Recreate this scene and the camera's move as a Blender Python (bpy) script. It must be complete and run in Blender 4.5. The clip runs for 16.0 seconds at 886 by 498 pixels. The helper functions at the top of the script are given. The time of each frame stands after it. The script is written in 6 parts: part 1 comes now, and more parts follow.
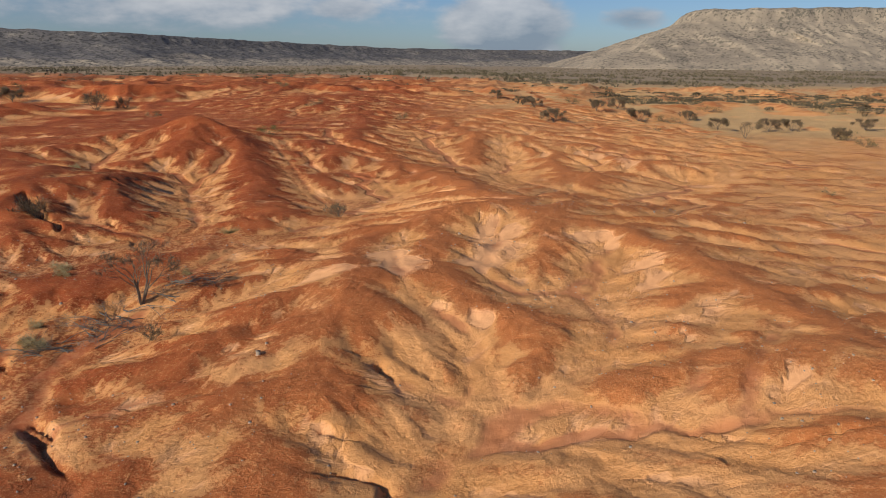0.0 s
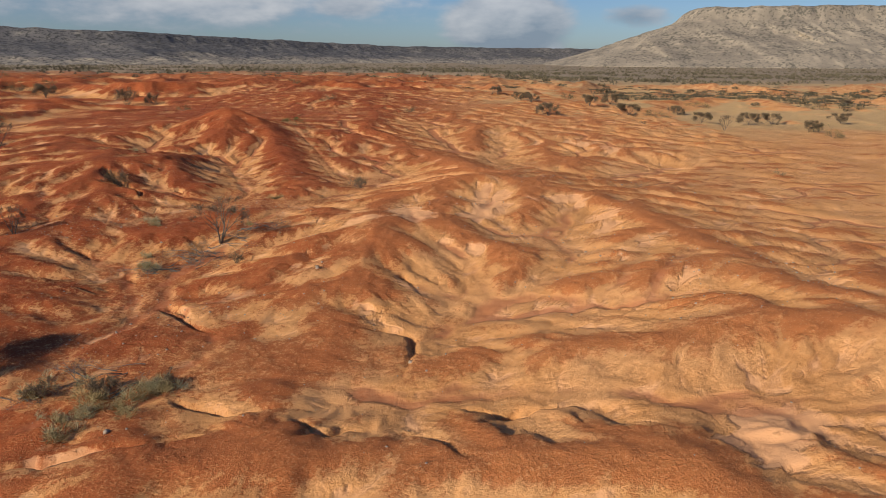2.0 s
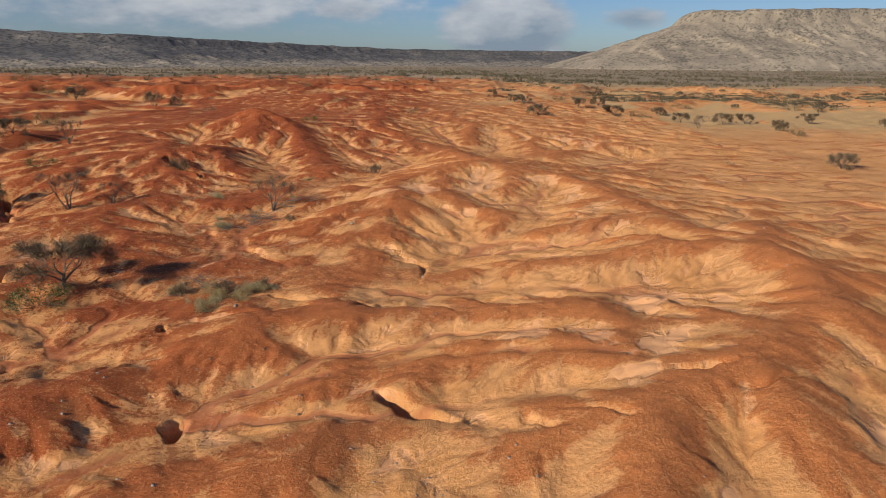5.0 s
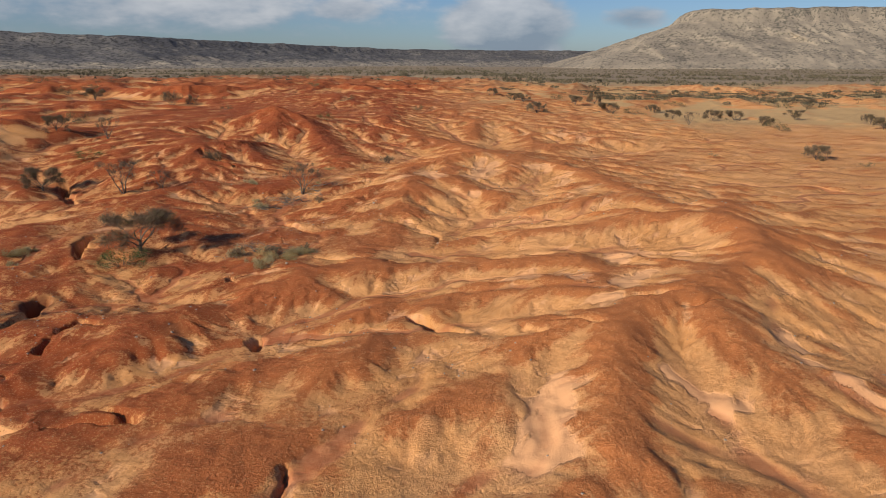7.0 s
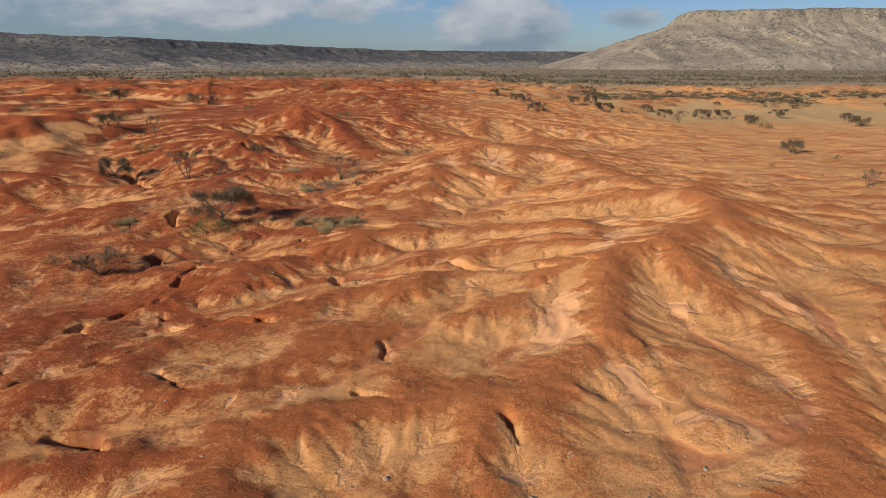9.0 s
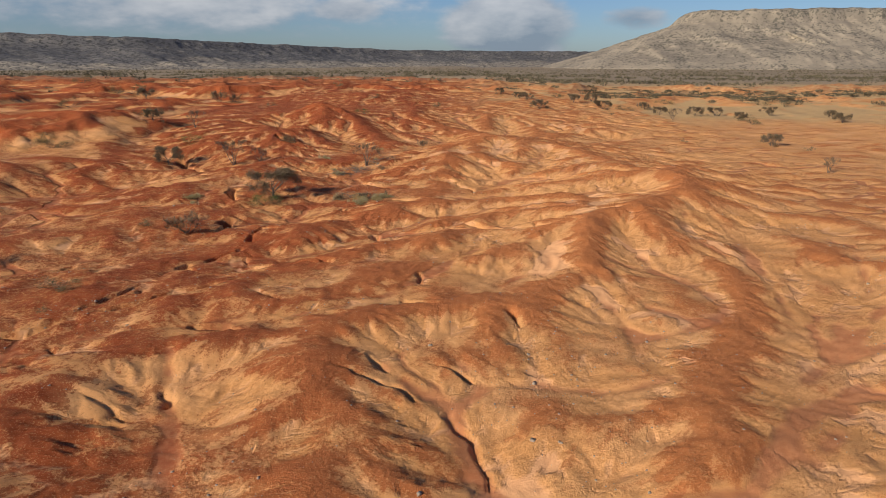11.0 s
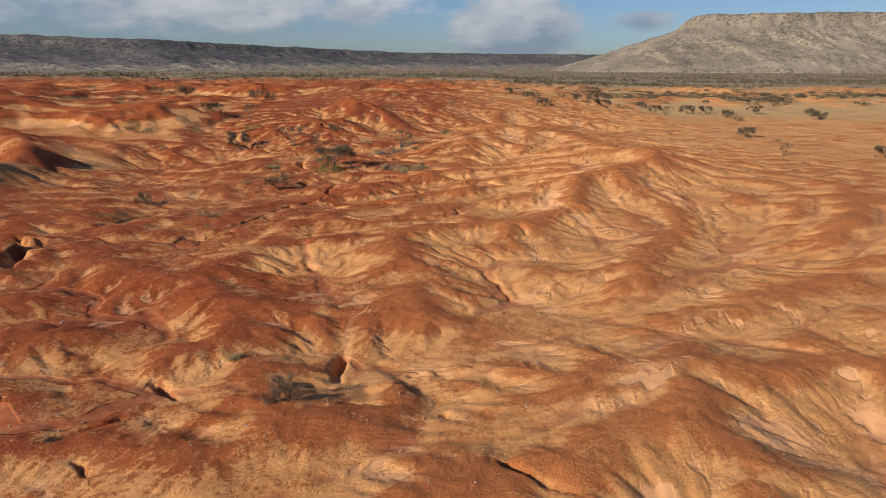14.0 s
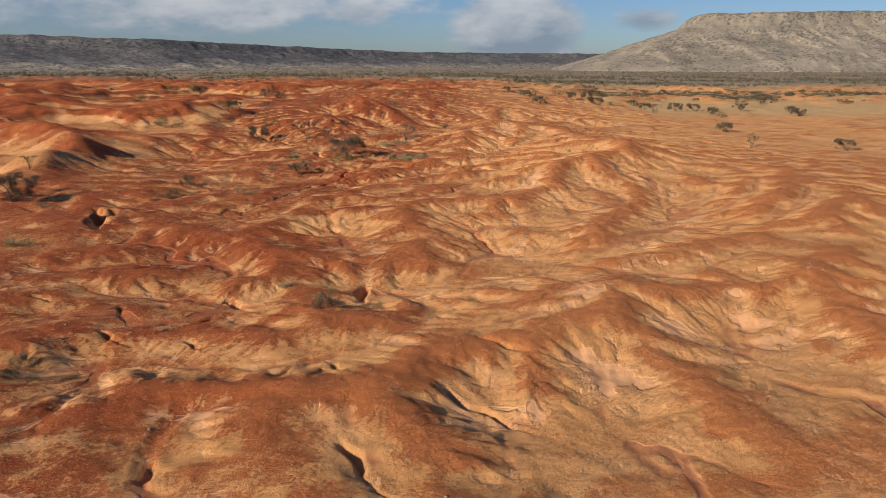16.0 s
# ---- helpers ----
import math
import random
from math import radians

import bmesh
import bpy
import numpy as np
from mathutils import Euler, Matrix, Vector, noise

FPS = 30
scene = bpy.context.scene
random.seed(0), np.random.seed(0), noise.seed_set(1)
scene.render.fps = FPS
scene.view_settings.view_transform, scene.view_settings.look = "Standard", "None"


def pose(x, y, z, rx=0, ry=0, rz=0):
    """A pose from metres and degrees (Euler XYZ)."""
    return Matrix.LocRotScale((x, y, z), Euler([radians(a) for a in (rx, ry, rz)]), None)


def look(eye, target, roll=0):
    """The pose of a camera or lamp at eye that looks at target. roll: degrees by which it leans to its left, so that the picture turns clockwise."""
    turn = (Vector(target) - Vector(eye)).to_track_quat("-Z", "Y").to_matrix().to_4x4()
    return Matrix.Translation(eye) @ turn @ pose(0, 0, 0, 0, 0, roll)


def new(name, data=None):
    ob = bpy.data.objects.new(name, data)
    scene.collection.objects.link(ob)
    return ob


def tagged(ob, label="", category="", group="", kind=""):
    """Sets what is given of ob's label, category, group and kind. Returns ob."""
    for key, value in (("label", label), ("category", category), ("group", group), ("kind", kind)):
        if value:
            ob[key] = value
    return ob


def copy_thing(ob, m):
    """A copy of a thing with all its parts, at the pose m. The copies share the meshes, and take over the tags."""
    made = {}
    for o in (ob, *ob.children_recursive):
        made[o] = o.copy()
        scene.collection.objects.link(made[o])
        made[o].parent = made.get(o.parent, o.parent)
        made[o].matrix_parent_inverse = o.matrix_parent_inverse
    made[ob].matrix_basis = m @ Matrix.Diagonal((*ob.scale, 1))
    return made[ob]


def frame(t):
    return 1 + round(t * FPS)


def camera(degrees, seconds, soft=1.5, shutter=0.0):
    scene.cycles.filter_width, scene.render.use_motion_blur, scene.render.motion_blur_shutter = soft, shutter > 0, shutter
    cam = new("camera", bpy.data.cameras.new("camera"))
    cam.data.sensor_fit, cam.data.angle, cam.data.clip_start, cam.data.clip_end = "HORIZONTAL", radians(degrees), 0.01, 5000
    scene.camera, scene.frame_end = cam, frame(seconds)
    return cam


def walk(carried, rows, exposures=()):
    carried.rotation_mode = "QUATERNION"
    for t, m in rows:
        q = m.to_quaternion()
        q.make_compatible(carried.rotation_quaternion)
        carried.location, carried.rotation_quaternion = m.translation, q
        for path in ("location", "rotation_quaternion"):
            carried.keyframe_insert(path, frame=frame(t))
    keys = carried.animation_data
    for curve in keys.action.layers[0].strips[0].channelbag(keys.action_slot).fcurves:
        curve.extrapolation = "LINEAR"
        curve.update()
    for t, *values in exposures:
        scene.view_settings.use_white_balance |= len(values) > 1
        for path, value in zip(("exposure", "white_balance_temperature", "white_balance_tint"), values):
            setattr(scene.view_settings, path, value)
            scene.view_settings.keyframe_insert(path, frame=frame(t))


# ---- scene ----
cam = camera(66.32, 16.0, soft=1.0)
PATH = [
    (0.0, pose(-0.00, -0.00, 15.40, 74.33, -0.35, 0.00)),
    (0.5, pose(-0.51, -3.02, 15.37, 74.28, -0.33, 0.07)),
    (1.0, pose(-0.66, -6.23, 15.35, 74.23, -0.32, 0.15)),
    (1.5, pose(-0.48, -9.46, 15.38, 74.20, -0.31, 0.23)),
    (2.0, pose(-0.12, -12.45, 15.53, 74.17, -0.30, 0.24)),
    (2.5, pose(0.23, -15.79, 15.70, 74.15, -0.30, 0.20)),
    (3.0, pose(0.55, -18.97, 15.84, 74.16, -0.31, 0.15)),
    (3.5, pose(0.66, -21.03, 16.03, 74.21, -0.33, 0.08)),
    (4.0, pose(0.47, -23.07, 16.18, 74.28, -0.37, 0.07)),
    (6.5, pose(-1.01, -34.24, 16.27, 74.39, -0.11, 0.31)),
    (7.0, pose(-1.09, -36.57, 16.38, 74.36, -0.05, 0.15)),
    (7.5, pose(-1.75, -39.33, 16.51, 74.34, -0.02, 0.00)),
    (8.0, pose(-2.67, -42.51, 16.61, 74.36, 0.00, -0.10)),
    (8.5, pose(-3.31, -45.76, 16.73, 74.43, 0.00, -0.13)),
    (11.0, pose(-4.93, -61.72, 17.06, 74.40, -0.00, 0.22)),
    (11.5, pose(-5.79, -65.39, 17.07, 74.45, 0.01, 0.30)),
    (12.0, pose(-6.61, -68.99, 17.01, 74.50, 0.00, 0.42)),
    (12.5, pose(-6.71, -72.01, 16.84, 74.50, -0.04, 0.46)),
    (13.0, pose(-6.86, -75.67, 16.79, 74.56, -0.10, 0.56)),
    (13.5, pose(-7.26, -80.07, 16.89, 74.65, -0.14, 0.73)),
    (14.0, pose(-7.26, -83.81, 16.86, 74.61, -0.16, 0.84)),
    (14.5, pose(-7.20, -86.99, 16.83, 74.51, -0.17, 0.92)),
    (15.0, pose(-7.05, -90.11, 16.97, 74.48, -0.16, 0.97)),
    (15.5, pose(-6.82, -93.69, 17.12, 74.52, -0.13, 0.98)),
    (16.0, pose(-6.72, -97.25, 17.19, 74.55, -0.09, 0.99)),
]
walk(cam, PATH)
# ---------------------------------------------------------------- light
SUN_UP, SUN_AZ = 26.0, 218.0   # degrees: height, and the bearing in the plan from which it shines (0 is +x, counter-clockwise)
sun_way = Vector((math.cos(radians(SUN_UP)) * math.cos(radians(SUN_AZ)), math.cos(radians(SUN_UP)) * math.sin(radians(SUN_AZ)), math.sin(radians(SUN_UP))))
sun = new("sun", bpy.data.lights.new("sun", "SUN"))
sun.data.energy, sun.data.angle, sun.data.color = 5.0, radians(0.6), (1.0, 0.90, 0.735)
sun.matrix_world = look(sun_way * 100, (0, 0, 0))

world = bpy.data.worlds.new("sky")
scene.world = world
world.use_nodes = True


def build_sky():
    nt = world.node_tree
    nt.nodes.clear()

    def N(kind, **inputs):
        n = nt.nodes.new(kind)
        for k, v in inputs.items():
            s = n.inputs[int(k[1:])] if k[0] == "i" and k[1:].isdigit() else n.inputs[k]
            if hasattr(v, "is_output"):
                nt.links.new(v, s)
            else:
                s.default_value = v
        return n

    def M(op, a, b=0.0, c=0.0):
        n = N("ShaderNodeMath", i0=a, i1=b, i2=c)
        n.operation = op
        return n.outputs[0]

    sky = N("ShaderNodeTexSky")
    sky.sky_type, sky.sun_disc = "NISHITA", False
    sky.sun_elevation, sky.sun_rotation = radians(SUN_UP), radians(90 - SUN_AZ)
    sky.air_density, sky.dust_density, sky.ozone_density = 1.0, 0.4, 2.5
    blue = N("ShaderNodeMix", i0=1.0, i6=sky.outputs[0], i7=(0.70, 0.88, 1.25, 1))
    blue.data_type, blue.blend_type = "RGBA", "MULTIPLY"
    way = N("ShaderNodeTexCoord").outputs["Generated"]
    p = N("ShaderNodeSeparateXYZ", i0=way).outputs
    az = M("ARCTAN2", p[0], p[1])                     # 0 straight ahead, to the right positive
    el = M("ARCSINE", p[2])
    flat = N("ShaderNodeCombineXYZ", i0=M("MULTIPLY", az, 7.0), i1=M("MULTIPLY", el, 17.0), i2=0.3).outputs[0]
    n1 = N("ShaderNodeTexNoise", Vector=flat, Scale=1.6, Detail=7.0, Roughness=0.55).outputs[0]

    def heap(a, e, wa, we):
        """A bank of cloud round a bearing and a height, both in radians."""
        da = M("DIVIDE", M("SUBTRACT", az, a), wa)
        de = M("DIVIDE", M("SUBTRACT", el, e), we)
        return M("SUBTRACT", 1.0, M("ADD", M("MULTIPLY", da, da), M("MULTIPLY", de, de)))

    banks = M("MAXIMUM", heap(-0.42, 0.105, 0.46, 0.085), M("MULTIPLY", heap(0.088, 0.052, 0.100, 0.062), 1.5))
    banks = M("MAXIMUM", banks, heap(-0.14, 0.068, 0.07, 0.022))
    banks = M("MAXIMUM", banks, heap(0.80, 0.13, 0.40, 0.045))
    banks = M("MAXIMUM", banks, heap(0.26, 0.055, 0.05, 0.018))
    # cloud goes on in all directions, higher up
    wide = N("ShaderNodeTexNoise", Vector=way, Scale=2.2, Detail=5.0).outputs[0]
    banks = M("MAXIMUM", banks, M("MULTIPLY", M("SUBTRACT", wide, 0.62), 6.0))
    body = M("ADD", M("MULTIPLY", banks, 0.95), M("MULTIPLY", M("SUBTRACT", n1, 0.5), 2.0))
    mask = N("ShaderNodeMapRange", i0=body, i1=-0.05, i2=0.75)
    mask.interpolation_type = "SMOOTHSTEP"
    lit = N("ShaderNodeMapRange", i0=M("ADD", M("MULTIPLY", el, 6.0), n1), i1=0.62, i2=1.10).outputs[0]
    tone = N("ShaderNodeMix", i0=lit, i6=(3.1, 3.9, 5.0, 1), i7=(8.6, 8.7, 9.0, 1))
    tone.data_type = "RGBA"
    mix = N("ShaderNodeMix", i0=M("MULTIPLY", mask.outputs[0], 0.85), i6=blue.outputs[2], i7=tone.outputs[2])
    mix.data_type = "RGBA"
    bg = N("ShaderNodeBackground", i0=mix.outputs[2], i1=0.068)
    nt.links.new(bg.outputs[0], N("ShaderNodeOutputWorld").inputs[0])


build_sky()
# ---------------------------------------------------------------- materials
class Mat:
    """A node material with a Principled surface, and short ways to add nodes."""

    def __init__(self, name, rough=0.9, spec=0.2):
        self.m = bpy.data.materials.new(name)
        self.m.use_nodes = True
        self.t = self.m.node_tree
        self.p = self.t.nodes["Principled BSDF"]
        self.p.inputs["Roughness"].default_value = rough
        self.p.inputs["Specular IOR Level"].default_value = spec
        self.where = self.t.nodes.new("ShaderNodeNewGeometry").outputs["Position"]

    def put(self, socket, v):
        if hasattr(v, "is_output"):
            self.t.links.new(v, socket)
        elif socket.type == "RGBA" and len(v) == 3:
            socket.default_value = (*v, 1)
        else:
            socket.default_value = v

    def node(self, kind, **inputs):
        n = self.t.nodes.new(kind)
        for k, v in inputs.items():
            self.put(n.inputs[int(k[1:])] if k[0] == "i" and k[1:].isdigit() else n.inputs[k], v)
        return n

    def math(self, op, a, b=0.0, c=0.0):
        n = self.node("ShaderNodeMath", i0=a, i1=b, i2=c)
        n.operation = op
        return n.outputs[0]

    def noise(self, scale, detail=4.0, rough=0.55, vector=None, warp=0.0):
        return self.node("ShaderNodeTexNoise", Vector=vector or self.where, Scale=scale, Detail=detail, Roughness=rough, Distortion=warp).outputs[0]

    def ramp(self, v, a, b, lo=0.0, hi=1.0):
        n = self.node("ShaderNodeMapRange", i0=v, i1=a, i2=b, i3=lo, i4=hi)
        n.interpolation_type = "SMOOTHSTEP"
        return n.outputs[0]

    def mix(self, f, a, b, how="MIX"):
        n = self.t.nodes.new("ShaderNodeMix")
        n.data_type, n.blend_type = "RGBA", how
        for k, v in ((0, f), (6, a), (7, b)):
            self.put(n.inputs[k], v)
        return n.outputs[2]

    def attr(self, name):
        n = self.t.nodes.new("ShaderNodeAttribute")
        n.attribute_name = name
        return n.outputs["Fac"]

    def random(self):
        return self.t.nodes.new("ShaderNodeObjectInfo").outputs["Random"]

    def scaled(self, sx, sy, sz, turn=0.0):
        n = self.node("ShaderNodeMapping", Vector=self.where)
        n.inputs["Scale"].default_value = (sx, sy, sz)
        n.inputs["Rotation"].default_value = (0, 0, radians(turn))
        return n.outputs[0]

    def done(self, colour, bump=None, strength=0.4, distance=0.05):
        self.put(self.p.inputs["Base Color"], colour)
        if bump is not None:
            b = self.node("ShaderNodeBump", Strength=strength, Distance=distance, Height=bump)
            self.t.links.new(b.outputs[0], self.p.inputs["Normal"])
        return self.m


def soil_material():
    k = Mat("badland_soil", 0.95, 0.12)
    steep, bend, flow = k.attr("steep"), k.attr("bend"), k.attr("flow")
    pale, grain = k.attr("pale"), k.attr("grain")
    pos = k.node("ShaderNodeSeparateXYZ", i0=k.where).outputs
    broad, patch, fine = k.noise(0.06, 3), k.noise(0.33, 5, 0.6, warp=0.6), k.noise(1.7, 7, 0.7)
    grit, speck = k.noise(5.0, 5, 0.8), k.noise(11.0, 3, 0.75)

    def add(total, amount, by):
        return k.math("ADD", total, k.math("MULTIPLY", amount, by))

    # tan marl where the ground is steep or worn, red lag on crests
    slope = k.ramp(steep, 0.03, 0.22)
    east = k.ramp(k.math("SUBTRACT", pos[0], k.math("MULTIPLY", pos[1], 0.06)), -24.0, 6.0)
    back = k.ramp(pos[1], 20.0, 60.0, 0.0, 0.7)
    shaped = k.math("MAXIMUM", east, back)
    tone = k.math("MULTIPLY_ADD", slope, 0.26, 0.04)
    tone = add(tone, k.math("SUBTRACT", patch, 0.5), 0.55)
    tone = add(tone, k.math("SUBTRACT", broad, 0.5), 0.7)
    tone = add(tone, k.ramp(bend, -0.20, 0.22, 0.26, -0.40), k.math("MULTIPLY_ADD", shaped, 0.55, 0.45))
    tone = add(tone, k.ramp(k.attr("rib"), -0.08, 0.08, 0.36, -0.34), k.math("MULTIPLY", k.ramp(steep, 0.03, 0.14), k.math("MULTIPLY_ADD", shaped, 0.60, 0.40)))
    tone = add(tone, k.attr("drift"), k.math("MULTIPLY", slope, 0.10))
    tone = add(tone, pale, 0.70)
    tone = add(tone, k.math("SUBTRACT", k.attr("web"), 0.3), k.math("MULTIPLY_ADD", east, 0.55, -0.25))
    tone = k.math("ADD", tone, k.math("MULTIPLY_ADD", east, 0.28, -0.08))
    tone = add(tone, k.math("MULTIPLY", back, k.math("SUBTRACT", 1.0, east)), -0.16)
    plain = k.math("MULTIPLY", k.ramp(k.math("SUBTRACT", pos[0], k.math("MULTIPLY", pos[1], 0.08)), 18.0, 34.0), k.ramp(pos[1], 12.0, 40.0))
    streak = k.noise(1.0, 6, 0.65, vector=k.scaled(0.09, 0.5, 0.3, 14), warp=0.4)
    tone = add(tone, plain, k.ramp(streak, 0.38, 0.58, -0.15, 0.95))
    # flakes of both soils lie mixed, drawn out down the slopes
    flakes = k.math("MULTIPLY", k.math("SUBTRACT", grit, 0.5), 3.2)
    flakes = add(flakes, k.math("SUBTRACT", fine, 0.5), 1.7)
    flakes = add(flakes, grain, k.math("MULTIPLY_ADD", slope, 0.32, 0.05))
    crisp = k.math("ADD", tone, flakes)
    tan = k.math("ADD", k.ramp(tone, -0.20, 0.60, 0.0, 0.34), k.ramp(crisp, 0.09, 0.29, 0.0, 0.66))
    red = k.mix(k.ramp(patch, 0.3, 0.7), (0.265, 0.054, 0.017), (0.385, 0.092, 0.028))
    red = k.mix(k.math("MULTIPLY", east, 0.85), red, (0.545, 0.195, 0.065))
    red = k.mix(k.ramp(fine, 0.45, 0.65, 0.0, 0.35), red, (0.44, 0.140, 0.050))
    marl = k.mix(k.ramp(k.noise(0.21, 4), 0.35, 0.68), (0.665, 0.308, 0.109), (0.735, 0.365, 0.149))
    marl = k.mix(k.ramp(fine, 0.45, 0.65, 0.0, 0.5), marl, (0.68, 0.340, 0.134))
    # smooth pink marl, swept bare
    bald = k.math("ADD", k.attr("bald"), k.math("MULTIPLY", k.math("SUBTRACT", fine, 0.5), 0.9))
    bald = add(bald, grain, 0.20)
    bald = add(bald, k.attr("drift"), 0.18)
    bald = add(bald, k.ramp(k.attr("rib"), -0.07, 0.07, 0.22, -0.34), 1.0)
    bald = add(bald, k.attr("web"), 0.15)
    bald = k.ramp(bald, 0.32, 0.80, 0.0, 0.85)
    colour = k.mix(tan, red, marl)
    # gravel lag, lighter and darker chips
    rough = k.math("SUBTRACT", 1.0, k.math("MULTIPLY", bald, 0.85))
    bed = k.ramp(k.math("ADD", flow, k.math("MULTIPLY", k.math("SUBTRACT", fine, 0.5), 1.6)), 1.8, 3.0)
    rough = k.math("MULTIPLY", rough, k.math("MULTIPLY_ADD", bed, -0.7, 1.0))
    colour = k.mix(k.math("MULTIPLY", k.ramp(speck, 0.56, 0.64, 0.0, 0.55), rough), colour, (0.68, 0.36, 0.155))
    colour = k.mix(k.math("MULTIPLY", k.ramp(grit, 0.36, 0.46, 0.32, 0.0), k.math("MULTIPLY", rough, k.math("MULTIPLY_ADD", east, -0.55, 1.0))), colour, (0.20, 0.055, 0.024))
    colour = k.mix(k.math("MULTIPLY", bald, 0.8), colour, k.mix(patch, (0.72, 0.365, 0.178), (0.78, 0.415, 0.215)))
    # silt floors of the streams
    silt = k.mix(k.math("MULTIPLY", east, 0.7), (0.34, 0.093, 0.038), (0.47, 0.178, 0.080))
    colour = k.mix(k.math("MULTIPLY", bed, 0.75), colour, k.mix(k.ramp(fine, 0.4, 0.62, 0.0, 0.4), silt, (0.50, 0.20, 0.095)))
    # steep banks of deep cuts: their shade painted in as dark red clay
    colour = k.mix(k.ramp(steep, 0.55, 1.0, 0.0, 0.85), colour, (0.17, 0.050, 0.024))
    # weathered, duller bluffs beyond the basin
    dull = k.math("MULTIPLY", k.ramp(pos[1], 150.0, 330.0), k.ramp(pos[0], -30.0, 60.0, 0.2, 0.75))
    colour = k.mix(dull, colour, k.mix(k.ramp(patch, 0.4, 0.6), (0.40, 0.165, 0.068), (0.56, 0.315, 0.140)))
    # sallow ground between the far bluffs
    sallow = k.math("MULTIPLY", k.ramp(k.math("ADD", pos[1], k.math("MULTIPLY", k.noise(0.03, 3), 90.0)), 150.0, 215.0), k.ramp(k.math("SUBTRACT", pos[0], k.math("MULTIPLY", pos[1], 0.08)), -26.0, 22.0))
    sallow = k.math("MULTIPLY", sallow, k.ramp(k.math("ADD", steep, k.math("MULTIPLY", patch, 0.10)), 0.11, 0.20, 0.9, 0.0))
    colour = k.mix(sallow, colour, k.mix(patch, (0.50, 0.31, 0.13), (0.64, 0.43, 0.21)))
    # dry scrub plain far off
    far = k.ramp(k.math("ADD", pos[1], k.math("MULTIPLY", k.noise(0.012, 4), 260.0)), 480.0, 720.0)
    dust = k.mix(k.noise(0.03, 5), (0.22, 0.165, 0.108), (0.36, 0.275, 0.18))
    colour = k.mix(far, colour, dust)
    bump = k.math("ADD", k.math("MULTIPLY", fine, 1.2), k.math("ADD", k.math("MULTIPLY", grit, 0.9), k.math("MULTIPLY", speck, 0.45)))
    return k.done(colour, k.math("MULTIPLY", bump, rough), 0.9, 0.13)


SOIL = soil_material()


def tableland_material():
    k = Mat("hazed_scrub_rock", 0.95, 0.1)
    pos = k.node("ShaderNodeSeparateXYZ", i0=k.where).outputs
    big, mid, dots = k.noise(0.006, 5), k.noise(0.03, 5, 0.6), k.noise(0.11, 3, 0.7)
    # greyish rock tones; the haze of distance is put into these colours
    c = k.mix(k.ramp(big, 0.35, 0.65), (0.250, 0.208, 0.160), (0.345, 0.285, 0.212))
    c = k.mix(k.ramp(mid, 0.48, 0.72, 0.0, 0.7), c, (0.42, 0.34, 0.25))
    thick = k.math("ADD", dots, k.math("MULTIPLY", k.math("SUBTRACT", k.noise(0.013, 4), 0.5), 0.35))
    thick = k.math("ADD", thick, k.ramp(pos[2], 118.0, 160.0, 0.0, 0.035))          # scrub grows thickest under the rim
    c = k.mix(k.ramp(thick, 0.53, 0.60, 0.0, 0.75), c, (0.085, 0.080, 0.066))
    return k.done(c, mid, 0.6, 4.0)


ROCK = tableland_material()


def basalt_material():
    k = Mat("shaded_dark_rock", 0.95, 0.1)
    pos = k.node("ShaderNodeSeparateXYZ", i0=k.where).outputs
    big, mid, dots = k.noise(0.005, 5), k.noise(0.025, 6, 0.65), k.noise(0.10, 3, 0.7)
    # dark basalt tones; cloud shadow over the plateau is put into them too
    c = k.mix(k.ramp(big, 0.35, 0.65), (0.105, 0.100, 0.102), (0.175, 0.160, 0.148))
    c = k.mix(k.ramp(mid, 0.52, 0.66, 0.0, 0.7), c, (0.30, 0.265, 0.22))
    # the pale apron of scree and dust below the rock
    apron = k.ramp(k.math("ADD", pos[2], k.math("MULTIPLY", k.math("SUBTRACT", big, 0.5), 60.0)), 2.0, 16.0, 0.85, 0.0)
    c = k.mix(apron, c, k.mix(k.ramp(mid, 0.4, 0.6), (0.30, 0.255, 0.20), (0.43, 0.36, 0.27)))
    c = k.mix(k.ramp(k.noise(0.05, 4, 0.7), 0.56, 0.64, 0.0, 0.7), c, (0.36, 0.315, 0.255))
    c = k.mix(k.ramp(dots, 0.50, 0.57, 0.0, 0.85), c, (0.045, 0.045, 0.045))
    return k.done(c, mid, 0.5, 4.0)


BASALT = basalt_material()


def plain_material(name, a, b, scale, rough=0.85, spec=0.2):
    """Two tones that vary from thing to thing and along it."""
    k = Mat(name, rough, spec)
    n = k.noise(scale, 4)
    c = k.mix(k.ramp(n, 0.3, 0.7), a, b)
    c = k.mix(k.math("MULTIPLY", k.random(), 0.35), c, tuple(v * 0.55 for v in a))
    return k.done(c, n, 0.4, 0.01)


BARK = plain_material("grey_bark", (0.115, 0.085, 0.062), (0.20, 0.155, 0.115), 9.0)
TWIG = plain_material("dry_twigs", (0.140, 0.098, 0.062), (0.225, 0.165, 0.108), 6.0)
LEAF = plain_material("acacia_leaf", (0.105, 0.094, 0.040), (0.180, 0.155, 0.070), 3.0)
GREEN = plain_material("bush_leaf", (0.085, 0.105, 0.030), (0.150, 0.165, 0.050), 3.0)
STRAW = plain_material("dry_grass", (0.38, 0.33, 0.18), (0.48, 0.41, 0.23), 5.0)
GREYLEAF = plain_material("grey_shrub_leaf", (0.30, 0.225, 0.100), (0.43, 0.335, 0.160), 4.0)
DEADWOOD = plain_material("dead_wood", (0.12, 0.105, 0.090), (0.21, 0.185, 0.155), 8.0)
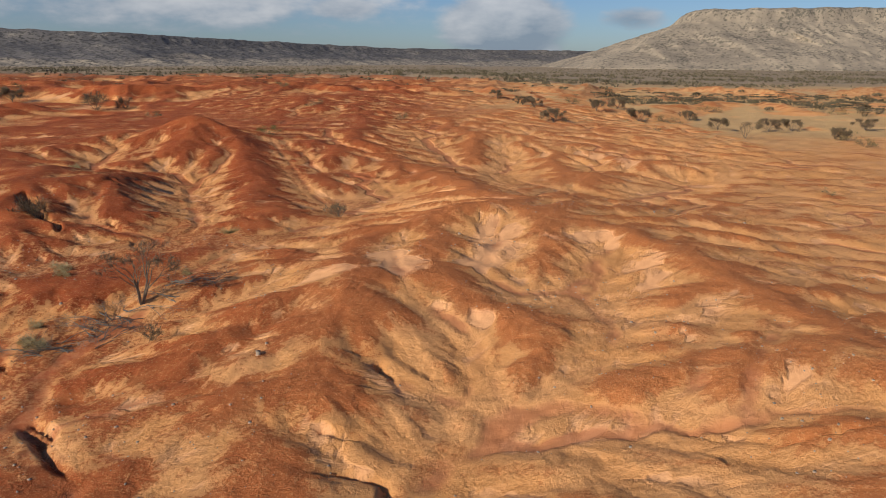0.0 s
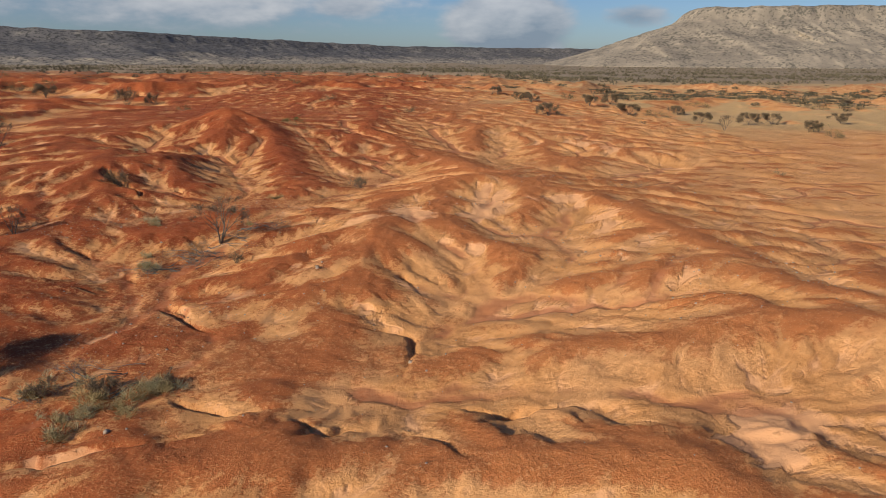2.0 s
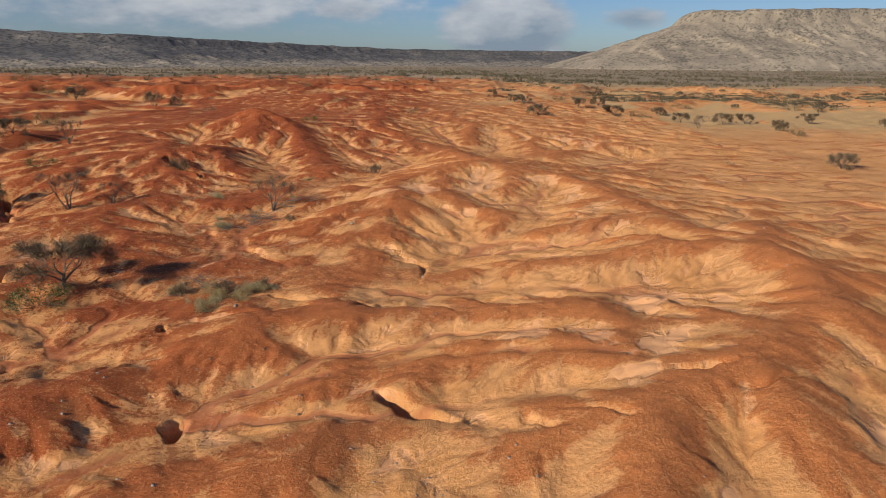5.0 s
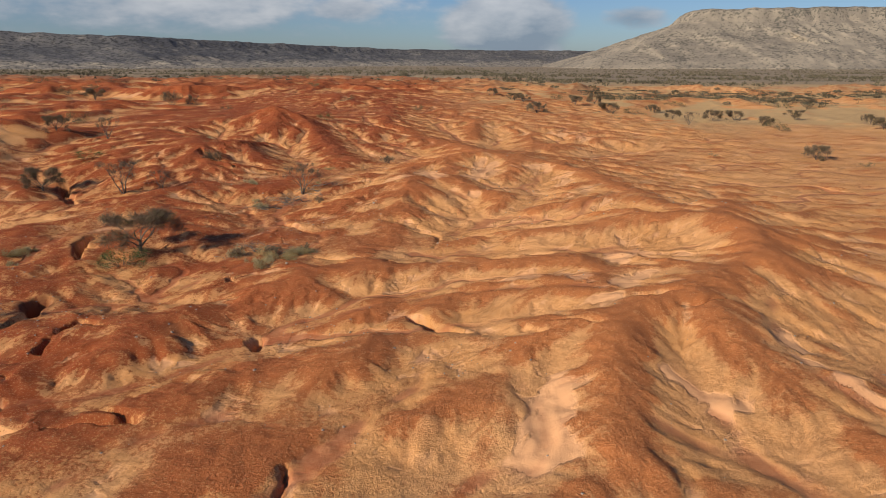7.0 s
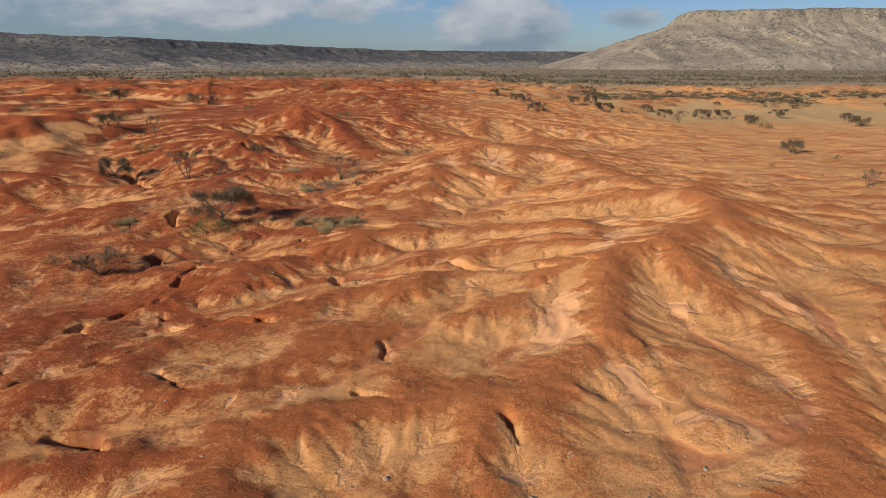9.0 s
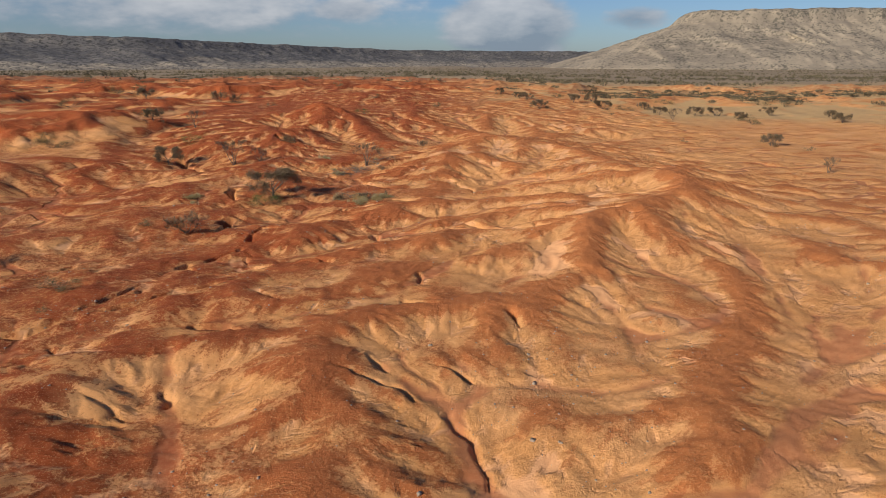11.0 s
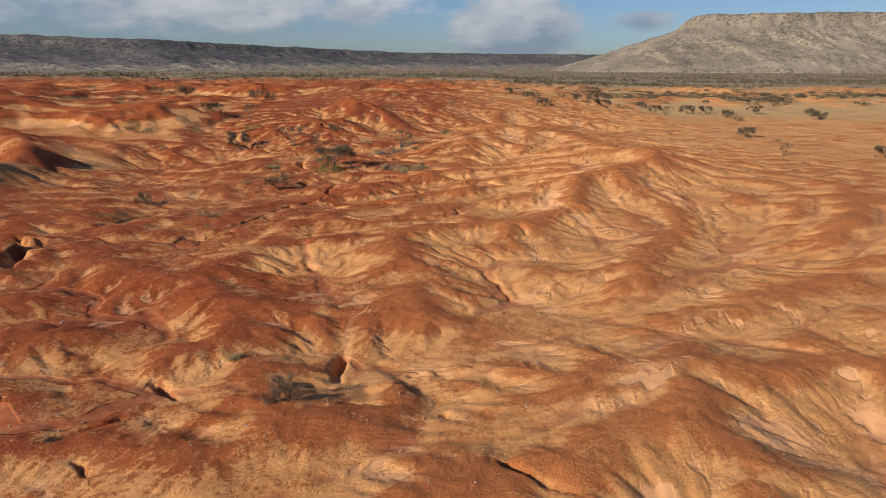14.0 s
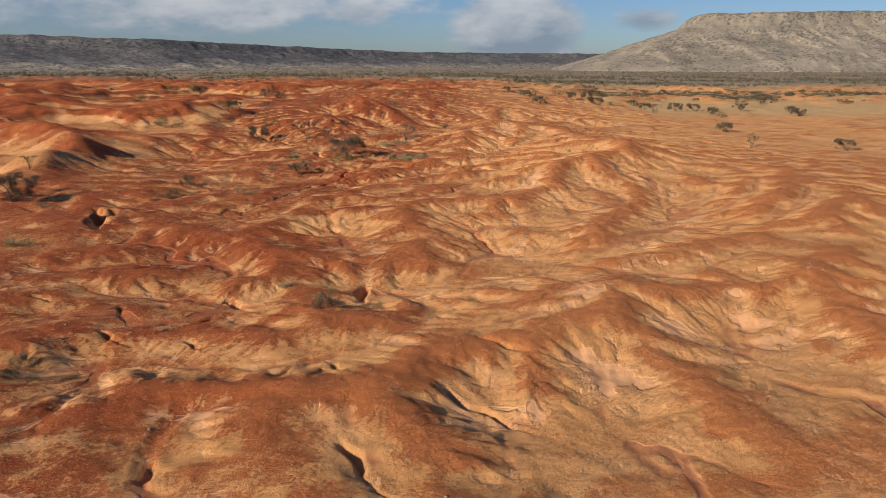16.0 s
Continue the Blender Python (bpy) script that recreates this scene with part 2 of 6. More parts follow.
STONE = plain_material("pale_stone", (0.30, 0.22, 0.165), (0.50, 0.40, 0.30), 6.0)
SCRUB = plain_material("far_scrub", (0.105, 0.088, 0.055), (0.185, 0.152, 0.092), 0.05)
# ---------------------------------------------------------------- the land
def sstep(a, b, v):
    t = np.clip((v - a) / (b - a), 0.0, 1.0)
    return t * t * (3 - 2 * t)


def lattice(ix, iy, seed):
    h = (ix.astype(np.int64) * 374761393 + iy.astype(np.int64) * 668265263 + seed * 974634777) & 0xFFFFFFFF
    h = ((h ^ (h >> 13)) * 1274126177) & 0xFFFFFFFF
    return ((h ^ (h >> 16)) & 0xFFFF) / 32767.5 - 1.0


def vnoise(x, y, seed=0):
    """Smooth noise from -1 to 1 with features about one unit wide."""
    x0, y0 = np.floor(x), np.floor(y)
    fx, fy = x - x0, y - y0
    fx, fy = fx * fx * fx * (fx * (fx * 6 - 15) + 10), fy * fy * fy * (fy * (fy * 6 - 15) + 10)
    a, b = lattice(x0, y0, seed), lattice(x0 + 1, y0, seed)
    c, d = lattice(x0, y0 + 1, seed), lattice(x0 + 1, y0 + 1, seed)
    return (a * (1 - fx) + b * fx) * (1 - fy) + (c * (1 - fx) + d * fx) * fy


def fbm(x, y, octaves=4, seed=0, gain=0.5):
    total, amp = 0.0, 1.0
    for i in range(octaves):
        c, s = math.cos(0.6 * i), math.sin(0.6 * i)
        total = total + amp * vnoise((x * c - y * s) * 2 ** i + 17.3 * i, (x * s + y * c) * 2 ** i - 9.1 * i, seed + i)
        amp *= gain
    return total


def blur(a, r):
    """Three passes of a running mean of half width r, close to a bell curve."""
    for _ in range(3):
        for axis in (0, 1):
            p = np.pad(a, [(r + 1, r) if k == axis else (0, 0) for k in (0, 1)], mode="edge")
            c = np.cumsum(p, axis=axis)
            n = a.shape[axis]
            hi = np.take(c, range(2 * r + 1, 2 * r + 1 + n), axis=axis)
            lo = np.take(c, range(0, n), axis=axis)
            a = (hi - lo) / (2 * r + 1)
    return a


X0, X1, Y0, Y1, CELL = -66.0, 66.0, -92.0, 196.0, 0.25   # the badland basin that is worked out in detail
LINES = []


def ridge(*points):
    LINES.append(np.array(points))


BEDS = []


def gully(*points):
    LINES.append(np.array(points))
    BEDS.append(np.array(points))


CRACKS = []


def crack(*points):
    """A narrow, steep-sided cut in the soil."""
    CRACKS.append((np.array(points), 0.50, 0.14, 0.0))


def chasm(*points):
    """A deep cut that water has torn open."""
    CRACKS.append((np.array(points), 1.6, 0.46, 0.0))


def bank(*points):
    """A low crumbling scarp along a gully, broken here and there."""
    CRACKS.append((np.array(points), 0.55, 0.20, 1.0))


def pit(*points):
    """A wide hole under an overhanging bank."""
    CRACKS.append((np.array(points), 2.3, 1.0, 0.0))


SPOTS = []


def marl(x, y, r, strength=1.0):
    """A bald patch of pale marl."""
    SPOTS.append((x, y, r, strength))


def rust(x, y, r, strength=1.0):
    """A sheet of dark red gravel."""
    SPOTS.append((x, y, r, -strength))


BANDS = {"tan": [], "red": [], "pink": []}


def tan_soil(r, *points):
    """A band of tan soil, r to each side of its line."""
    BANDS["tan"].append((r, points))


def red_soil(r, *points):
    BANDS["red"].append((r, points))


def pink_soil(r, *points):
    """Bare pink marl, swept clean of gravel."""
    BANDS["pink"].append((r, points))


def macro(x, y):
    """The broad lie of the land, without hills."""
    s = lambda v: 1 / (1 + np.exp(-np.clip(v, -40, 40)))
    z = 2.0 + 0.017 * np.clip(y, -100, 60)
    z = z - 3.2 * s((x - 30 - 0.10 * np.clip(y, 0, 400)) / 8) * s((y - 24) / 10)
    z = z + 2.0 * s((-x - 15) / 12) * s((y - 60) / 12) * s((260 - y) / 60)
    return z - 1.5 * sstep(150, 400, y) - 6.5 * sstep(350, 1600, y)


def far_hills(x, y):
    """Rounded badland hills beyond the basin, dying out towards the plain."""
    n = fbm(x / 44, y / 50, 2, 5)
    h = 4.2 * np.clip(0.6 - np.abs(n), 0, 1) ** 1.15 + 1.8 * np.clip(0.5 - np.abs(fbm(x / 17, y / 20, 3, 9)), 0, 1)
    west = 1 / (1 + np.exp(np.clip((x - 0.12 * y - 12) / (10 + 0.04 * np.clip(y, 0, 500)), -40, 40)))
    band = (1.6 * np.exp(-((y - 330 - 0.12 * x) / 50) ** 2) + 1.0 * np.exp(-((y - 215 - 0.1 * x) / 25) ** 2)) * (1 - west)
    return h * (0.16 + 1.35 * west + band) * (1 - sstep(420, 800, y))


ridge((-5.0, 41.1, 3.96), (-2.5, 46.0, 4.31), (0.7, 48.4, 5.19), (4.6, 50.5, 5.16), (7.4, 48.6, 4.65), (10.1, 45.7, 4.37), (12.2, 43.3, 4.36), (14.5, 40.2, 4.41), (15.2, 36.5, 4.11), (16.1, 32.6, 4.05), (17.1, 29.2, 4.23), (19.3, 27.6, 4.13))  # pink crest
ridge((-5.0, 41.1, 3.96), (-5.5, 36.9, 4.16), (-4.0, 32.2, 4.34), (-3.8, 29.3, 3.82), (-4.0, 26.1, 3.23), (-4.9, 23.6, 2.85), (-5.1, 21.1, 2.59), (-4.4, 19.3, 2.44), (-3.8, 17.9, 2.40))  # spur w
ridge((-1.6, 44.9, 4.16), (-0.3, 38.4, 4.26), (0.5, 33.7, 4.30), (1.9, 31.2, 3.67), (3.1, 28.3, 3.16), (3.6, 25.7, 3.03), (2.9, 22.9, 2.84))  # spur 1
ridge((4.6, 49.7, 5.08), (6.0, 42.9, 4.23), (6.7, 37.7, 3.86), (6.9, 36.0, 3.65))  # spur 2
ridge((14.5, 40.2, 4.41), (13.3, 35.2, 3.90), (10.9, 29.8, 3.76), (9.4, 26.5, 3.88), (7.0, 23.0, 3.47))  # spur 3
ridge((16.1, 32.7, 4.01), (13.6, 27.8, 4.28), (11.5, 24.3, 4.25), (10.3, 22.1, 4.13))  # spur 4
ridge((17.3, 29.4, 4.14), (14.7, 24.7, 4.62), (12.9, 22.8, 4.54))  # spur 5
gully((9.8, 38.4, 3.31), (7.2, 36.0, 2.91), (7.9, 33.1, 2.66), (8.1, 29.6, 2.72), (7.2, 26.5, 2.72), (5.1, 24.6, 2.46), (3.4, 22.9, 2.21), (1.8, 21.5, 1.99), (0.4, 20.3, 1.81), (-0.7, 18.9, 1.67))  # stream a
gully((-3.5, 43.6, 3.25), (-2.4, 35.7, 3.72), (-1.3, 32.3, 3.63), (0.5, 30.7, 3.09), (1.8, 29.1, 2.59), (1.9, 26.9, 2.31), (2.3, 24.7, 2.15), (2.7, 23.1, 2.09))  # bowl 1
gully((4.0, 47.4, 4.14), (3.5, 42.4, 3.44), (2.1, 37.0, 3.48), (4.2, 34.3, 3.15), (7.0, 35.4, 2.88))  # bowl 2
gully((10.8, 41.9, 3.59), (8.9, 38.6, 3.32), (9.8, 38.4, 3.31))  # bowl 3
gully((-2.6, 26.6, 2.42), (-1.4, 25.2, 2.14), (0.2, 24.7, 2.00), (1.6, 23.4, 1.94), (2.1, 21.7, 1.94))  # notch
gully((13.5, 31.1, 3.13), (11.4, 26.9, 3.31), (9.9, 23.5, 3.16), (7.4, 22.2, 2.72), (4.8, 23.4, 2.35), (3.4, 23.0, 2.16))  # hollow 4
gully((15.9, 29.2, 3.53), (12.5, 24.6, 3.68), (11.1, 21.9, 3.55), (9.2, 21.7, 3.24))  # hollow 5
gully((-7.2, 53.3, 2.85), (-11.2, 49.6, 2.66), (-13.6, 44.8, 2.67), (-15.2, 39.0, 2.76), (-15.8, 32.9, 2.29), (-16.8, 29.4, 1.88), (-18.0, 26.1, 1.56))  # tree valley
gully((-16.1, 33.1, 2.23), (-17.6, 29.2, 1.83), (-16.0, 23.5, 1.92), (-16.1, 20.4, 2.00), (-17.1, 17.5, 1.95), (-17.7, 13.4, 1.90), (-17.7, 9.5, 1.79))  # tree channel
gully((-15.6, 23.0, 2.02), (-12.5, 19.8, 2.10), (-11.2, 17.8, 2.10), (-11.6, 14.3, 2.14), (-12.4, 10.3, 2.12))  # cut b
gully((-24.7, 31.3, 2.29), (-21.2, 29.3, 1.82), (-18.3, 25.1, 1.63), (-17.0, 20.8, 1.98))  # cut c
ridge((-35.9, 54.3, 5.17), (-36.7, 63.3, 5.58), (-38.5, 75.4, 3.81), (-36.8, 85.2, 6.46), (-32.6, 90.8, 8.51), (-27.7, 87.9, 7.16), (-22.5, 80.0, 5.11), (-17.5, 64.9, 3.58), (-14.3, 49.7, 3.51))  # red hill
ridge((-32.0, 88.9, 7.88), (-28.6, 71.0, 3.75), (-29.3, 59.2, 5.43), (-24.0, 48.2, 3.72))  # red spur
ridge((-38.1, 74.6, 3.78), (-31.1, 55.6, 5.39), (-32.5, 53.1, 4.98), (-27.2, 46.5, 3.94))  # red spur b
gully((-25.8, 67.8, 2.16), (-18.8, 50.9, 2.75), (-19.2, 46.2, 2.64), (-21.4, 44.8, 2.65), (-23.4, 40.6, 2.69), (-25.3, 36.8, 2.65))  # red hollow
gully((-29.5, 58.6, 4.69), (-26.9, 49.8, 3.61), (-24.3, 49.0, 2.95))  # red hollow b
ridge((-13.3, 82.5, 4.42), (-11.7, 102.3, 5.06), (-13.2, 172.9, 5.94), (-1.8, 162.9, 5.51), (11.7, 147.8, 4.85), (17.0, 116.5, 3.74), (18.7, 96.9, 2.78), (19.7, 84.9, 1.54))  # red hill b
ridge((-11.0, 92.4, 4.82), (-5.9, 85.1, 3.66), (-0.2, 75.1, 3.30), (3.4, 60.6, 4.23), (6.2, 53.5, 4.74), (9.4, 50.5, 4.38), (11.9, 45.2, 4.37), (13.9, 40.6, 4.44))  # diagonal
ridge((5.9, 107.1, 4.30), (4.8, 84.8, 1.97), (1.1, 78.4, 3.09))  # red spur c
gully((-22.7, 90.3, 5.18), (-16.6, 75.5, 3.33), (-12.2, 64.5, 2.28), (-8.6, 58.2, 1.74), (-4.6, 66.2, 2.11), (-8.4, 75.0, 2.80), (-11.8, 77.1, 2.99))  # valley n
gully((-4.8, 110.0, 3.84), (0.5, 87.2, 2.29), (5.5, 84.5, 1.38), (7.7, 63.9, 2.70))  # bowl n
gully((9.4, 106.7, 3.41), (7.3, 85.5, 1.10), (9.9, 74.7, 1.93), (18.1, 67.4, 1.55), (31.0, 82.1, 0.40))  # bowl n2
ridge((18.9, 4.7, 5.07), (17.2, 3.2, 4.78), (12.2, 4.6, 3.92), (6.6, 5.4, 4.35), (-1.1, 7.7, 3.09), (-7.3, 8.1, 2.89), (-10.5, 5.6, 2.80), (-14.9, 1.6, 2.21), (-19.7, -1.4, 2.07), (-24.1, -2.6, 2.06))  # crest b
ridge((37.4, 19.0, 2.36), (32.6, 20.2, 2.84), (29.8, 24.0, 3.24), (24.6, 25.8, 3.93), (19.9, 10.9, 5.60), (19.0, 6.1, 5.31), (18.5, 3.5, 5.35))  # summit
ridge((25.9, 28.9, 3.32), (16.9, 16.0, 4.88), (12.2, 14.2, 4.25), (6.5, 15.6, 3.47), (1.3, 15.1, 2.79), (-1.5, 13.1, 2.49))  # crest a
gully((18.3, 8.5, 4.30), (14.8, 9.2, 3.62), (10.1, 10.3, 3.02), (5.6, 12.1, 2.55), (1.2, 13.1, 2.06), (-1.9, 12.8, 1.83), (-7.9, 13.7, 2.06), (-11.8, 12.5, 2.14), (-16.4, 9.7, 1.95), (-19.5, 5.2, 1.14), (-22.2, 3.3, 0.93))  # vale ab
ridge((18.6, 3.8, 5.30), (21.1, 2.1, 4.66), (22.9, -0.1, 3.40), (24.1, -1.9, 2.66))  # crest e
gully((9.2, -1.0, 3.80), (5.8, 0.3, 3.86), (1.7, 1.4, 3.38), (-1.9, 1.6, 2.68), (-5.1, 0.8, 2.68), (-8.0, -0.8, 1.96), (-11.0, -2.9, 1.29), (-13.4, -5.8, 1.28), (-16.8, -8.4, 1.11), (-21.2, -9.3, 0.93), (-22.4, -10.9, 0.97))  # red gully
ridge((18.6, 3.7, 5.15), (15.5, 1.5, 4.61), (11.8, -2.1, 4.99), (8.6, -4.3, 4.53), (4.8, -5.3, 3.97), (0.9, -4.4, 2.60), (-3.1, -5.7, 2.92), (-6.0, -6.4, 2.96), (-8.7, -7.5, 2.73), (-12.3, -9.2, 2.45), (-15.5, -11.2, 2.38), (-19.6, -12.7, 1.87))  # crest c
ridge((4.8, -5.1, 3.88), (2.3, -8.5, 3.25), (1.0, -11.1, 3.09), (0.3, -13.2, 2.63), (-0.3, -15.1, 2.43))  # spur c1
ridge((8.6, -4.2, 4.49), (7.1, -8.9, 4.33), (6.1, -11.9, 3.54), (5.9, -14.7, 3.31), (5.9, -17.2, 2.95))  # spur c2
ridge((16.9, 2.4, 4.80), (13.3, -5.0, 4.61), (11.8, -9.0, 3.29), (11.5, -11.0, 2.95))  # spur c3
ridge((21.3, 2.4, 4.56), (19.1, -3.4, 3.55), (17.9, -7.9, 2.82), (17.8, -10.9, 3.33))  # spur c4
gully((2.3, -8.6, 2.51), (2.6, -12.3, 2.45), (2.9, -14.7, 2.49), (2.2, -15.6, 2.26), (0.4, -15.4, 1.79), (-1.1, -16.7, 1.80), (-1.4, -18.5, 1.80))  # fan c1
gully((8.9, -6.7, 3.42), (9.2, -10.2, 2.76), (10.2, -12.7, 2.10), (10.5, -14.9, 1.79), (11.4, -16.9, 1.65), (12.4, -18.1, 1.49))  # fan c2
gully((16.8, -1.3, 3.81), (15.0, -6.2, 3.14), (15.4, -10.1, 3.03), (16.5, -12.5, 2.56))  # fan c3
gully((-2.5, -5.2, 1.88), (-2.5, -9.6, 2.54), (-3.9, -11.5, 2.21), (-5.3, -13.0, 1.94), (-6.5, -14.8, 2.06), (-6.6, -16.7, 2.24))  # small c
gully((-10.2, -8.6, 1.71), (-10.5, -11.6, 1.98), (-12.8, -13.0, 1.95), (-14.4, -15.6, 1.79), (-15.3, -17.7, 1.56))  # small d
ridge((3.5, -17.3, 2.98), (-0.9, -21.3, 2.46), (-4.5, -22.5, 2.42), (-8.0, -22.2, 2.43), (-11.3, -23.8, 2.35), (-14.1, -26.3, 2.07), (-17.8, -26.6, 2.29), (-23.1, -27.5, 1.73), (-25.2, -29.3, 1.56), (-27.4, -30.5, 1.54))  # crest f
ridge((-0.9, -11.1, 3.02), (-5.3, -13.8, 2.54), (-10.7, -17.5, 2.32), (-16.3, -20.2, 2.10), (-21.0, -22.2, 1.92), (-24.2, -25.3, 1.88))  # crest g
gully((-4.4, -13.5, 1.81), (-6.7, -16.4, 2.14), (-10.3, -20.9, 1.57), (-14.9, -23.0, 1.46), (-18.2, -23.5, 1.32), (-23.4, -24.2, 1.21), (-27.3, -26.0, 1.12), (-29.3, -27.7, 0.96))  # gully g
gully((-24.4, -3.8, 1.33), (-28.3, -6.6, 1.20), (-32.1, -8.6, 1.18), (-35.5, -10.5, 1.15), (-36.5, -12.6, 1.09), (-38.3, -13.6, 1.02))  # rock gully
ridge((-16.2, -4.5, 2.21), (-21.0, -8.6, 1.83), (-26.0, -12.4, 1.54), (-30.6, -18.3, 1.84), (-33.6, -20.9, 1.60))  # rock bank
gully((6.6, -12.7, 2.73), (10.9, -15.4, 1.87), (12.7, -19.9, 1.50), (12.4, -22.5, 1.58), (9.6, -24.9, 1.45), (6.8, -25.6, 1.46), (5.8, -23.9, 1.52))  # meander
gully((4.1, -15.2, 2.73), (5.6, -21.7, 1.72), (5.5, -25.5, 1.44), (5.6, -28.9, 1.45), (6.3, -31.1, 1.48), (3.6, -31.9, 1.43), (1.0, -31.1, 1.11), (-1.7, -30.7, 1.06), (-3.2, -31.3, 1.05), (-4.3, -32.6, 0.95), (-3.9, -35.6, 0.77), (-3.1, -38.5, 0.57))  # meander b
ridge((6.9, -17.0, 2.69), (7.2, -21.7, 2.28), (8.8, -24.4, 2.19))  # isle
gully((18.3, -7.9, 1.83), (17.8, -15.4, 1.82), (16.7, -21.2, 1.38), (15.5, -24.8, 1.35), (16.2, -27.9, 1.23), (12.6, -30.9, 1.01), (10.1, -35.0, 1.38), (7.5, -38.6, 1.21))  # east stream
gully((22.9, -21.4, 2.06), (19.4, -25.0, 1.66), (16.1, -28.0, 1.22))  # east arm
ridge((18.6, 3.7, 5.21), (17.8, -5.7, 2.86), (15.0, -16.2, 2.68), (13.6, -23.6, 2.31), (12.7, -28.1, 1.94), (10.3, -32.6, 1.91), (7.6, -36.1, 2.18), (5.8, -38.7, 1.89))  # hill e
ridge((25.2, 9.5, 4.17), (23.9, -3.9, 2.36), (23.7, -10.9, 3.00), (24.5, -14.0, 3.02), (26.1, -16.0, 3.18))  # hill e2
gully((19.1, -0.4, 3.80), (19.2, -8.0, 2.02), (18.4, -13.5, 2.28), (17.7, -15.6, 1.85))  # hill v
ridge((-12.5, -24.3, 2.36), (-11.2, -29.8, 2.04), (-9.3, -33.7, 1.70), (-7.5, -37.0, 1.50), (-6.8, -39.4, 1.21))  # spur f1
ridge((-4.5, -22.5, 2.42), (-3.6, -27.3, 1.57), (-2.8, -29.7, 1.84))  # spur f2
ridge((-0.9, -21.3, 2.46), (0.4, -27.1, 1.36), (1.4, -30.4, 1.88))  # spur f3
gully((-20.3, -26.9, 1.39), (-18.9, -31.3, 0.99), (-17.6, -34.0, 0.49), (-16.9, -36.8, 0.68), (-16.4, -39.0, 0.82))  # fan f1
gully((-9.7, -26.2, 1.57), (-7.6, -30.0, 1.71), (-5.7, -32.1, 1.14), (-4.6, -33.3, 0.87))  # fan f2
gully((-4.9, -27.0, 1.45), (-3.7, -30.0, 1.25), (-3.2, -31.4, 1.12))  # fan f3
ridge((-25.1, -29.4, 1.61), (-23.9, -33.7, 1.73), (-22.1, -37.2, 1.59))  # spur f0
ridge((-2.5, -33.4, 1.65), (-0.8, -36.0, 1.04), (-0.2, -38.6, 0.77))  # mound m
ridge((7.2, -32.5, 2.19), (4.9, -34.8, 2.01), (2.8, -37.1, 1.16))  # mound n
gully((17.0, -30.2, 1.39), (12.7, -32.8, 1.17), (9.2, -37.0, 1.45), (6.6, -39.7, 1.13), (3.3, -42.1, 0.83), (1.1, -43.8, 0.71), (-0.9, -46.2, 0.93), (-4.1, -47.0, 0.73), (-8.2, -47.7, 0.46), (-11.0, -48.2, -0.16), (-12.9, -49.9, -0.18), (-12.9, -53.1, 0.62), (-13.9, -54.5, 1.12))  # main h
gully((6.6, -39.7, 1.16), (3.2, -39.9, 0.76), (-0.1, -39.8, 0.25), (-3.2, -38.9, 0.49), (-4.6, -34.5, 0.85))  # main h2
gully((-3.3, -39.1, 0.47), (-5.2, -40.9, 0.46), (-5.8, -43.9, 0.45), (-6.4, -45.9, 0.56))  # arm h
gully((12.8, -49.6, 1.26), (9.4, -47.7, 1.26), (5.6, -47.0, 1.17), (3.6, -44.5, 0.92), (1.9, -42.6, 0.63))  # side h
ridge((13.5, -48.2, 2.09), (11.7, -45.1, 2.09), (8.3, -43.5, 1.97), (5.2, -43.8, 1.77))  # pale dome
ridge((-0.6, -53.3, 2.11), (2.4, -50.9, 2.28), (5.5, -49.8, 2.29), (7.8, -50.9, 2.15), (9.5, -52.3, 1.79))  # pale b
ridge((-36.5, -33.4, 1.62), (-28.5, -38.3, 1.69), (-22.4, -43.1, 1.57), (-17.6, -46.6, 1.12), (-14.1, -47.1, 0.24))  # dome red
gully((-29.6, -39.9, 0.69), (-25.8, -43.5, 0.38), (-24.3, -45.9, 0.34), (-25.5, -48.0, 0.15), (-26.9, -50.3, -0.12))  # red v
gully((-17.9, -32.8, 0.57), (-15.9, -37.9, 0.81), (-14.7, -41.5, 0.70))  # red v2
ridge((-13.0, -43.5, 1.14), (-9.9, -43.5, 1.17), (-7.5, -42.9, 1.19))  # dome b
ridge((-26.8, -48.5, 0.83), (-22.8, -50.9, 0.99), (-21.3, -48.7, 1.15), (-18.7, -48.4, 1.13))  # knoll l
gully((-14.0, -54.4, 1.06), (-16.3, -54.1, 1.20), (-18.9, -52.1, 0.64), (-20.1, -52.8, 0.38), (-22.8, -51.7, 0.23), (-25.5, -50.8, -0.06))  # left h
ridge((25.6, -43.1, 2.54), (18.6, -50.3, 2.21), (13.2, -51.1, 1.96), (7.9, -52.8, 2.13), (4.0, -56.1, 2.28), (1.4, -58.9, 2.13), (-1.6, -60.9, 1.89), (-4.9, -61.0, 1.66), (-7.7, -62.6, 1.89), (-8.8, -65.1, 2.17), (-12.3, -67.2, 2.42), (-18.0, -66.9, 1.63), (-23.7, -66.9, 1.32), (-28.8, -67.8, 1.17))  # near
ridge((18.6, -50.3, 2.21), (18.5, -54.7, 1.77), (18.0, -58.9, 1.50), (18.4, -60.4, 1.47))  # near e
gully((12.7, -51.7, 0.93), (10.8, -57.0, -0.03), (9.6, -61.5, 0.29), (11.2, -64.2, 0.32), (15.2, -65.9, 0.31))  # fan 3
ridge((4.1, -56.0, 2.25), (4.0, -60.4, 1.60), (5.5, -63.0, 1.30), (6.7, -65.8, 1.23), (6.5, -68.5, 1.16))  # spur n1
gully((1.8, -60.1, 0.94), (1.2, -64.9, 0.60), (0.4, -67.6, 0.46), (0.9, -70.0, 0.38), (2.4, -73.2, 0.34))  # fan 4
